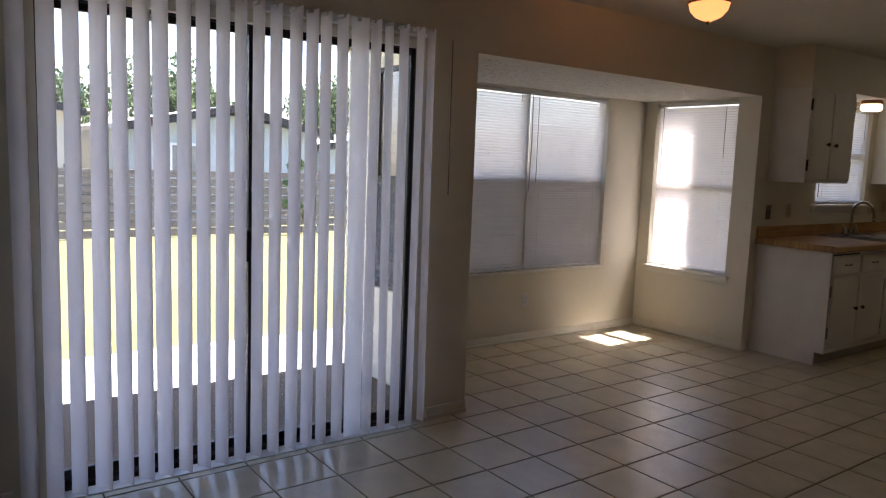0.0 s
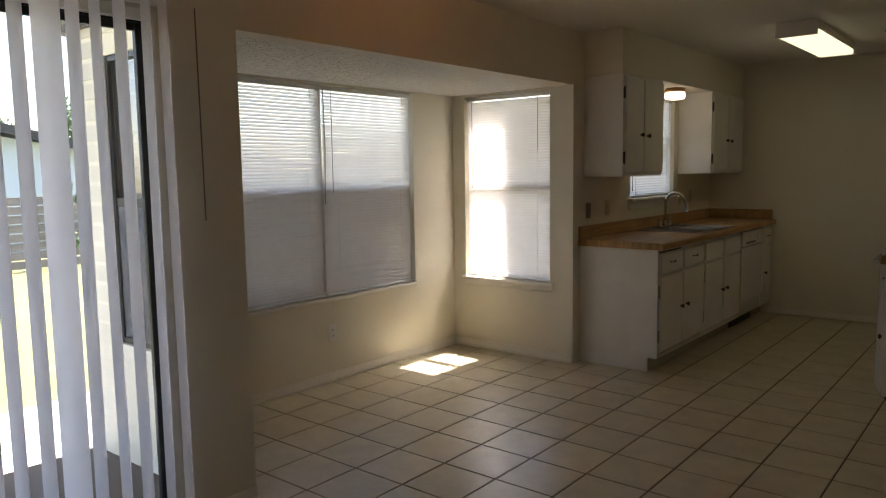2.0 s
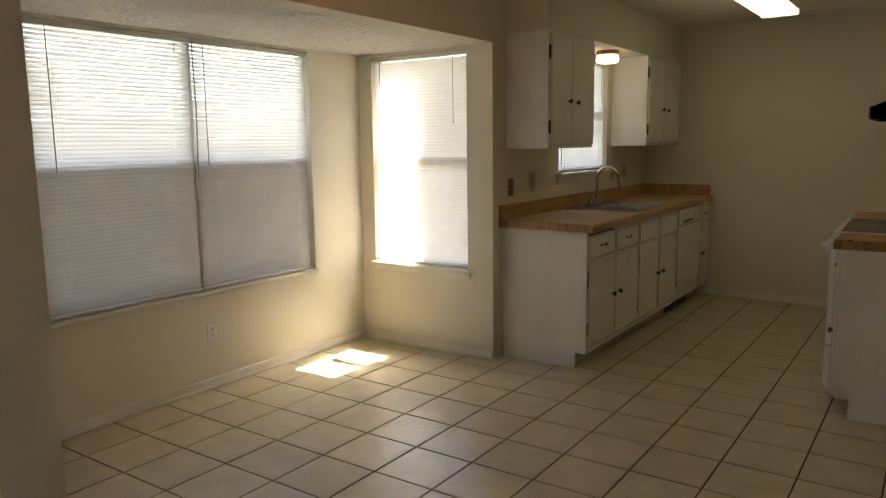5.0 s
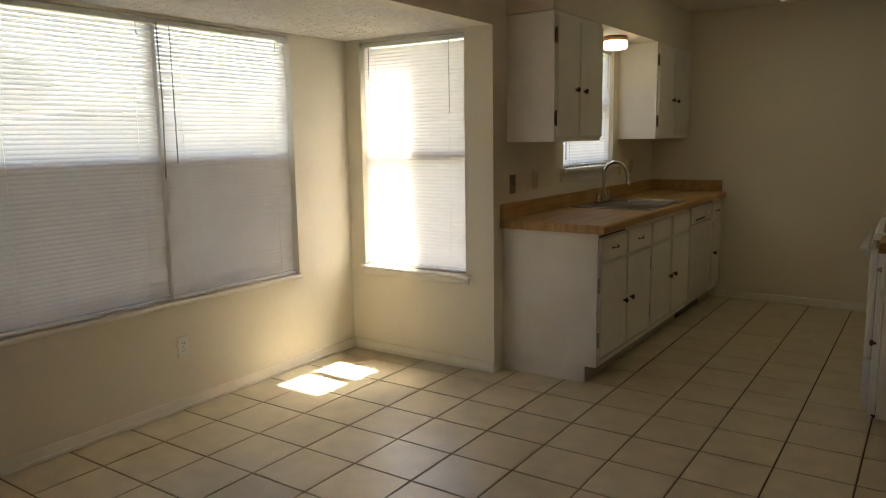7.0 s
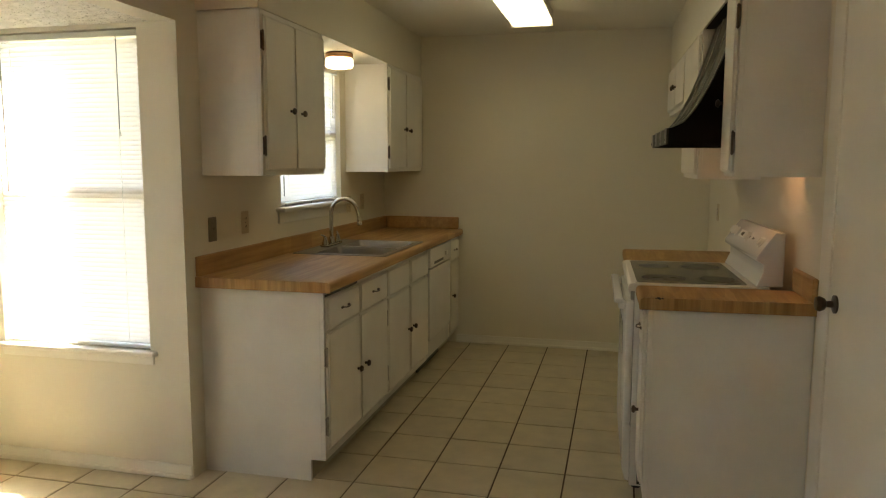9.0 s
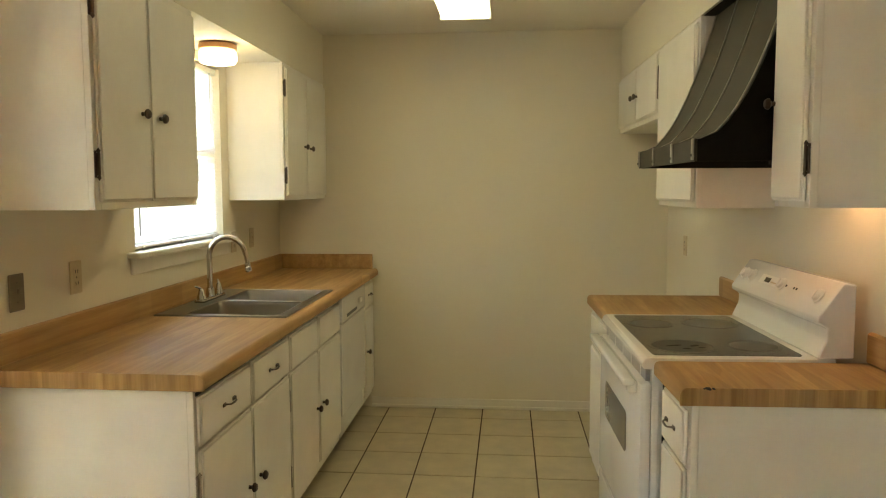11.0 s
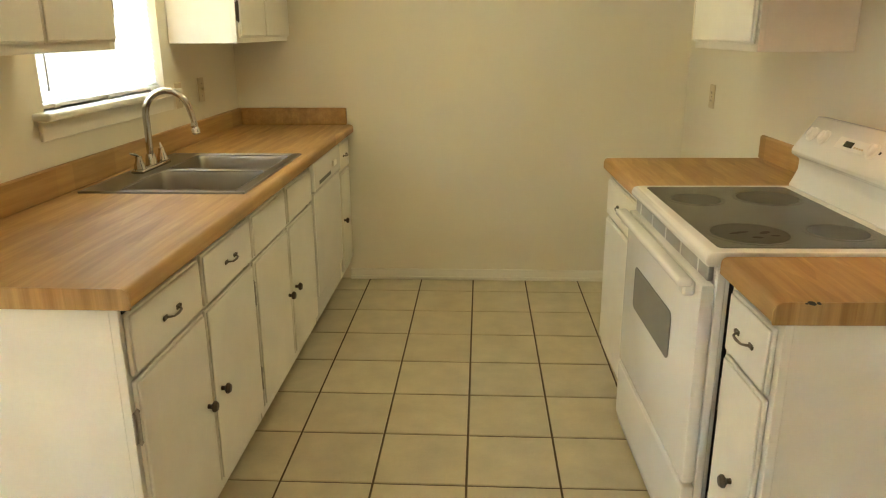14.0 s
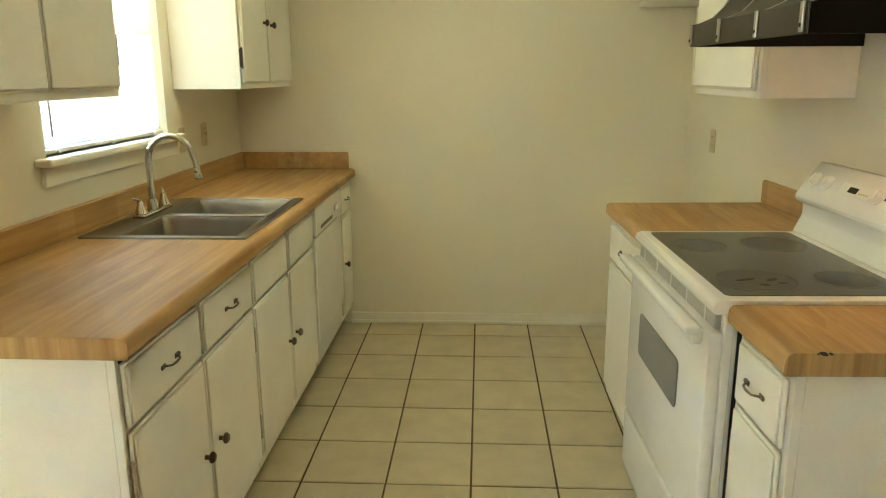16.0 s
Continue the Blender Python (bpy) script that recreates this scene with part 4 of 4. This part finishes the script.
for yy in (HY0, HY1 - 0.008):
    part("side_lip", box(2.028, EASTX - 0.002, yy, yy + 0.008, 1.52, 1.585, 0.002), M_HOOD, hd)
part("underside", box(2.03, EASTX - 0.002, HY0 + 0.008, HY1 - 0.008, 1.563, 1.573), M_BLACK, hd)
part("filter", box(2.10, 2.36, HY0 + 0.1, HY1 - 0.1, 1.554, 1.563, 0.002), M_PEWTER, hd, "greasy mesh filter")
for yy in (HY0 + 0.012, (HY0 + HY1) / 2 - 0.13, (HY0 + HY1) / 2 + 0.13, HY1 - 0.012):
    bm = bmesh.new()
    rr = [(x - 0.0045, z) for x, z in curve]
    rows = [(bm.verts.new((x, yy - 0.0042, z)), bm.verts.new((x, yy + 0.0042, z))) for x, z in rr]
    rows2 = [(bm.verts.new((x + 0.004, yy - 0.0042, z)), bm.verts.new((x + 0.004, yy + 0.0042, z))) for x, z in rr]
    for k in range(len(rows) - 1):
        a, c, d, e = rows[k], rows[k + 1], rows2[k], rows2[k + 1]
        bm.faces.new((a[0], c[0], c[1], a[1]))
        bm.faces.new((a[0], d[0], e[0], c[0]))
        bm.faces.new((a[1], c[1], e[1], d[1]))
    band = part("band", bm, M_BAND, hd, "light metal band", True)
    foot = part("band_foot", box(2.014, 2.02, yy - 0.008, yy + 0.008, 1.524, 1.586, 0.002), M_BAND, hd)
    part("rivet", lathe([(0.005, 0.0), (0.004, 0.002), (0.0, 0.003)], 8, pose(2.014, yy, 1.538, 0, -90, 0)), M_BLACK, foot)
# added unseen plate that keeps the bulb's light off the far cabinet
part("added_lamp_shield", prism([(0.362, 1.566), (0.485, 1.566), (0.485, 1.514), (0.477, 1.514), (0.477, 1.558), (0.362, 1.558)], "x", 2.28, EASTX - 0.004), M_HOOD, hd)
part("lamp_bulb", lathe([(0.0, -0.036), (0.026, -0.026), (0.034, 0.0), (0.022, 0.02), (0.012, 0.03)], 14, pose(2.42, 0.43, 1.532)), M_BULB, hd, "small warm hood bulb", True)

# ---- lamps ----
fl = thing("fluorescent_light", "boxy ceiling fluorescent light with a ribbed diffuser", "ceiling light", (1.262, 1.40, CEIL))
part("housing", prism([(-0.125, 0.0), (0.125, 0.0), (0.13, -0.03), (0.13, -0.062), (-0.13, -0.062), (-0.13, -0.03)], "y", -0.61, 0.61, 0.002), M_TRIM, fl)
part("diffuser", prism([(-0.126, -0.060), (0.126, -0.060), (0.126, -0.092), (0.116, -0.10), (-0.116, -0.10), (-0.126, -0.092)], "y", -0.605, 0.605, 0.003), M_FLUO, fl, "glowing ribbed diffuser")
for s in (-1, 1):
    part("end_cap", box(-0.133, 0.133, s * 0.612 - 0.006, s * 0.612 + 0.006, -0.104, -0.0005, 0.002), M_TRIM, fl)

dm = thing("dome_light", "small amber glass dome light on the ceiling", "ceiling light", (0.815, -1.93, CEIL))
part("canopy", lathe([(0.06, 0.0), (0.065, -0.012), (0.045, -0.03), (0.018, -0.04), (0.015, -0.10)], 24), M_BRASS, dm, "aged metal canopy", True)
part("shade", lathe([(0.102, -0.098), (0.105, -0.104), (0.095, -0.14), (0.068, -0.172), (0.03, -0.19), (0.0, -0.195)], 28), M_DOME, dm, "scalloped amber glass bowl", True)
part("rim_band", lathe([(0.106, -0.094), (0.109, -0.1), (0.106, -0.108)], 28, None, None, False), M_BRASS, dm, "", True)
part("finial", lathe([(0.006, -0.193), (0.012, -0.2), (0.007, -0.21), (0.0, -0.214)], 12), M_BRASS, dm, "", True)

bulb = new("dome_bulb", bpy.data.lights.new("dome_bulb", "POINT"))
bulb.data.energy, bulb.data.color, bulb.data.shadow_soft_size = 0.7, (1.0, 0.42, 0.13), 0.04
bulb.location = (0.815, -1.93, CEIL - 0.085)

sl = thing("sink_light", "round opal drum light under the soffit", "ceiling light", (0.16, 1.45, 2.09))
part("canopy", lathe([(0.075, 0.0), (0.085, -0.008), (0.085, -0.03), (0.078, -0.034)], 26), M_BRASS, sl, "copper coloured canopy ring", True)
part("shade", lathe([(0.076, -0.032), (0.084, -0.045), (0.085, -0.075), (0.075, -0.09), (0.04, -0.096), (0.0, -0.097)], 26), M_SINKLAMP, sl, "opal glass drum", True)

vt = thing("ceiling_vent", "small dark ceiling vent grille", "vent", (1.74, 1.62, CEIL))
part("frame", box(-0.085, 0.085, -0.06, 0.06, -0.012, -0.0005, 0.003), M_TRIM, vt)
for k in range(6):
    bm = box(-0.072, 0.072, -0.006, 0.006, -0.001, 0.001)
    bm.transform(pose(0, -0.045 + 0.018 * k, -0.016, 35, 0, 0))
    part("slat", bm, M_PEWTER, vt)
part("backing", box(-0.075, 0.075, -0.052, 0.052, -0.0135, -0.012), M_BLACK, vt)

# ---- outside ----
solid("ground", box(-400, 400, -400, 400, -0.6, -0.16), M_GRASS, "dry yellowish lawn reaching to the horizon", "ground", "structure")
solid("pavement", box(-2.55, -0.122, -7.6, 0.1, -0.2, -0.10, 0.01), M_CONC, "pale concrete patio slab outside the door", "patio")
solid("roof_eave", join(box(-1.28, 5.3, -8.0, -2.93, 2.53, 2.68), box(-0.62, 5.3, -2.93, 3.3, 2.53, 2.68)), M_ROOF, "roof slab with shading eaves", "roof")
solid("roof_bay", join(box(-1.34, -0.62, -2.98, 0.24, 2.145, 2.56), box(-0.62, -0.125, -2.92, 0.24, 2.145, 2.525)), M_ROOF, "small flat roof over the bay", "roof")
sid = tagged(new("wall_siding", mesh_of("wall_siding", box(-1.235, -0.125, -2.935, -2.925, -0.1, 0.6), M_SIDING)), "cream lap siding on the outside of the bay", "siding", "", "structure")
for k in range(24):
    z = -0.1 + 0.1 * k
    segs = [(-1.24, -0.125)] if z < 0.55 or z > 2.0 else [(-1.24, -0.92), (-0.21, -0.125)]
    for a, b2 in segs:
        if z + 0.1 <= 2.2:
            part("board", prism([(-2.921, z), (-2.938, z), (-2.928, z + 0.099), (-2.921, z + 0.099)], "x", a, b2), M_SIDING, sid)


def leaf_crown(parent, centre, radii, count, size, material, seed, name="crown"):
    """A crown of many small leaf cards in clumps, with gaps and an uneven outline."""
    rng = random.Random(seed)
    bm = bmesh.new()
    clumps = []
    for _ in range(max(6, count // 40)):
        d = Vector((rng.gauss(0, 1), rng.gauss(0, 1), rng.gauss(0, 1))).normalized() * rng.uniform(0.35, 1.0)
        clumps.append((Vector((d.x * radii[0], d.y * radii[1], d.z * radii[2])) + Vector(centre), rng.uniform(0.18, 0.36) * min(radii)))
    for _ in range(count):
        c, r = rng.choice(clumps)
        p = c + Vector((rng.gauss(0, 1), rng.gauss(0, 1), rng.gauss(0, 1))) * r * 0.6
        m = Matrix.Translation(p) @ Euler((rng.uniform(0, 6.3), rng.uniform(0, 6.3), rng.uniform(0, 6.3))).to_matrix().to_4x4()
        s = size * rng.uniform(0.6, 1.4)
        vs = [bm.verts.new(m @ Vector(q)) for q in ((-s, 0, 0), (0, -s * 0.5, s * 0.15), (s, 0, 0), (0, s * 0.5, s * 0.15))]
        bm.faces.new(vs)
    return part(name, bm, material, parent)


def tree(at, height, spread, seed, leaf=0.095, count=4200):
    rng = random.Random(seed)
    t = thing("tree", "leafy green garden tree beyond the fence", "tree", at, "trees beyond the fence")
    trunk = tube([(0, 0, 0), (0.08, 0.05, height * 0.3), (0.0, 0.1, height * 0.6), (0.1, 0.0, height * 0.8)], [0.22, 0.17, 0.11, 0.05], 9)
    for k in range(7):
        a, z = rng.uniform(0, 6.3), height * rng.uniform(0.35, 0.7)
        tube([(0.04, 0.05, z), (math.cos(a) * spread * 0.4, math.sin(a) * spread * 0.4, z + height * 0.12), (math.cos(a) * spread * 0.75, math.sin(a) * spread * 0.75, z + height * 0.2)], [0.07, 0.045, 0.02], 6, trunk)
    part("trunk", trunk, M_BARK, t)
    leaf_crown(t, (0, 0, height * 0.72), (spread, spread, height * 0.3), count, leaf, M_LEAF, seed)
    return t


tree((-22.0, 1.6, -0.16), 4.6, 1.9, 11)
tree((-25.0, -1.6, -0.16), 4.2, 2.3, 12)
tree((-24.0, 8.6, -0.16), 4.9, 1.8, 13)
tree((-30.0, 5.0, -0.16), 4.4, 2.6, 14)
tree((-26.0, -6.5, -0.16), 4.8, 2.6, 15)

# wooden fence
FX = -10.7
fn = thing("fence", "weathered wooden fence with horizontal boards", "fence", (FX, 0, -0.16))
bd = [mesh_of("board", box(-0.012, 0.012, -1.2, 1.2, 0.0, 0.135, 0.004), M_FENCE)]
for k in range(13):
    yy = -14.0 + 2.4 * k
    part("post", box(-0.11, -0.014, yy - 1.25, yy - 1.15, 0.0, 1.32, 0.006), M_FENCE, fn)
    if yy < 3.2:
        for j in range(8):
            ob = part("board", bd[0], None, fn)
            ob.matrix_basis = pose(random.uniform(-0.006, 0.006), yy, 0.03 + 0.155 * j, random.uniform(-0.5, 0.5), 0, 0)
for k in range(26):
    yy = 3.6 + 0.17 * k
    part("picket", box(-0.011, 0.011, yy, yy + 0.15, 0.02, 1.42 + random.uniform(-0.02, 0.02), 0.003), M_FENCE, fn)

vine = thing("fence_vine", "green climbing vine on the wooden fence", "plant", (FX + 0.12, 1.0, -0.16))
part("stem", tube([(0, 0, 0), (0.02, 0.1, 0.5), (0.0, -0.05, 1.0), (0.03, 0.1, 1.45)], [0.02, 0.016, 0.012, 0.006], 6), M_BARK, vine)
leaf_crown(vine, (0.05, 0.0, 0.8), (0.12, 0.75, 0.75), 420, 0.07, M_VINE, 21, "leaves")


def house(label, x0, x1, y0, y1, wall_h, ridge, roof_mat, wall_mat, win):
    """A small gabled house; the gable looks to +x."""
    h = thing("neighbour_house", label, "house", (0, 0, -0.16))
    ym = (y0 + y1) / 2
    body = prism([(y0, 0.0), (y1, 0.0), (y1, wall_h), (ym, ridge - 0.12), (y0, wall_h)], "x", x0, x1)
    part("wall", body, wall_mat, h)
    for s, (ya, yb) in ((-1, (y0 - 0.35, ym)), (1, (y1 + 0.35, ym))):
        zz = wall_h - 0.35 * (ridge - wall_h) / (ym - y0)
        part("roof", prism([(ya, zz), (yb, ridge), (yb, ridge + 0.12), (ya, zz + 0.12)], "x", x0 - 0.3, x1 + 0.4), roof_mat, h)
        part("fascia", prism([(ya, zz - 0.06), (yb, ridge - 0.06), (yb, ridge + 0.13), (ya, zz + 0.13)], "x", x1 + 0.4, x1 + 0.43), M_ALU, h)
    for a, b2, c, d in win:
        w = part("window", box(x1 - 0.02, x1 + 0.03, a, b2, c, d, 0.01), M_WHALU, h)
        part("pane", box(x1 + 0.03, x1 + 0.034, a + 0.06, b2 - 0.06, c + 0.06, d - 0.06), M_OVENGL, w)
    return h


house("pale blue neighbouring house with a dark gabled roof", -24.0, -14.0, -1.3, 3.0, 2.15, 2.62, M_ROOFL, M_HOUSEW, [(-0.6, 0.2, 1.1, 1.8)])
house("far pale neighbouring house behind the fence", -26.0, -17.0, -9.5, -2.2, 2.5, 3.2, M_ROOFL, M_SIDING, [(-5.0, -4.0, 1.0, 2.0)])
house("low pale outbuilding behind the picket fence", -22.0, -15.0, 3.7, 9.0, 1.85, 2.25, M_ROOFL, M_HOUSEW, [(5.0, 5.8, 0.9, 1.5)])

# ---- floor tiles ----
T, TX, TY, G = 0.306, 0.104, -0.165, 0.0078


def tile_mesh(w, d):
    bm = bmesh.new()
    e = 0.0025
    low = [bm.verts.new(p) for p in ((0, 0, -0.008), (w, 0, -0.008), (w, d, -0.008), (0, d, -0.008))]
    mid = [bm.verts.new(p) for p in ((0, 0, -0.0015), (w, 0, -0.0015), (w, d, -0.0015), (0, d, -0.0015))]
    top = [bm.verts.new(p) for p in ((e, e, 0), (w - e, e, 0), (w - e, d - e, 0), (e, d - e, 0))]
    for a, b2 in ((low, mid), (mid, top)):
        for k in range(4):
            bm.faces.new((a[k], a[(k + 1) % 4], b2[(k + 1) % 4], b2[k]))
    bm.faces.new(top)
    return bm


cache = {}
rest = bmesh.new()
count = 0
for i in range(-5, 18):
    for j in range(-26, 12):
        x0, x1 = TX + T * i + G / 2, TX + T * (i + 1) - G / 2
        y0, y1 = TY + T * j + G / 2, TY + T * (j + 1) - G / 2
        in_bay = -2.84 < (y0 + y1) / 2 < 0.03
        x0 = max(x0, BAYX - 0.06 if in_bay else -0.06)
        if (x0 + x1) / 2 < -0.06:
            y0, y1 = max(y0, BAYY - 0.06), min(y1, 0.06)
        x1 = min(x1, 5.06)
        y0, y1 = max(y0, -7.56), min(y1, FARY + 0.06)
        if y0 > -1.2:
            x1 = min(x1, EASTX + 0.08)
        if x1 - x0 < 0.02 or y1 - y0 < 0.02:
            continue
        hidden = y0 > 0.16 and (x1 < 0.5 or (x0 > 2.05 and y1 < 1.7))
        near = x1 < 2.75 and y0 > -3.4 and not hidden
        tilt = pose(x0, y0, random.uniform(-0.0006, 0.0004), random.uniform(-0.05, 0.05), random.uniform(-0.05, 0.05), 0)
        if near and count < 300:
            key = (round(x1 - x0, 3), round(y1 - y0, 3))
            if key not in cache:
                cache[key] = mesh_of("tile", tile_mesh(*key), M_TILE)
            ob = part("tile", cache[key], None, FLOOR)
            ob.matrix_basis = tilt
            count += 1
        else:
            b = tile_mesh(x1 - x0, y1 - y0)
            b.transform(tilt)
            join(rest, b)
tagged(part("tile_field", rest, M_TILE, FLOOR), "", "", "", "stuff")
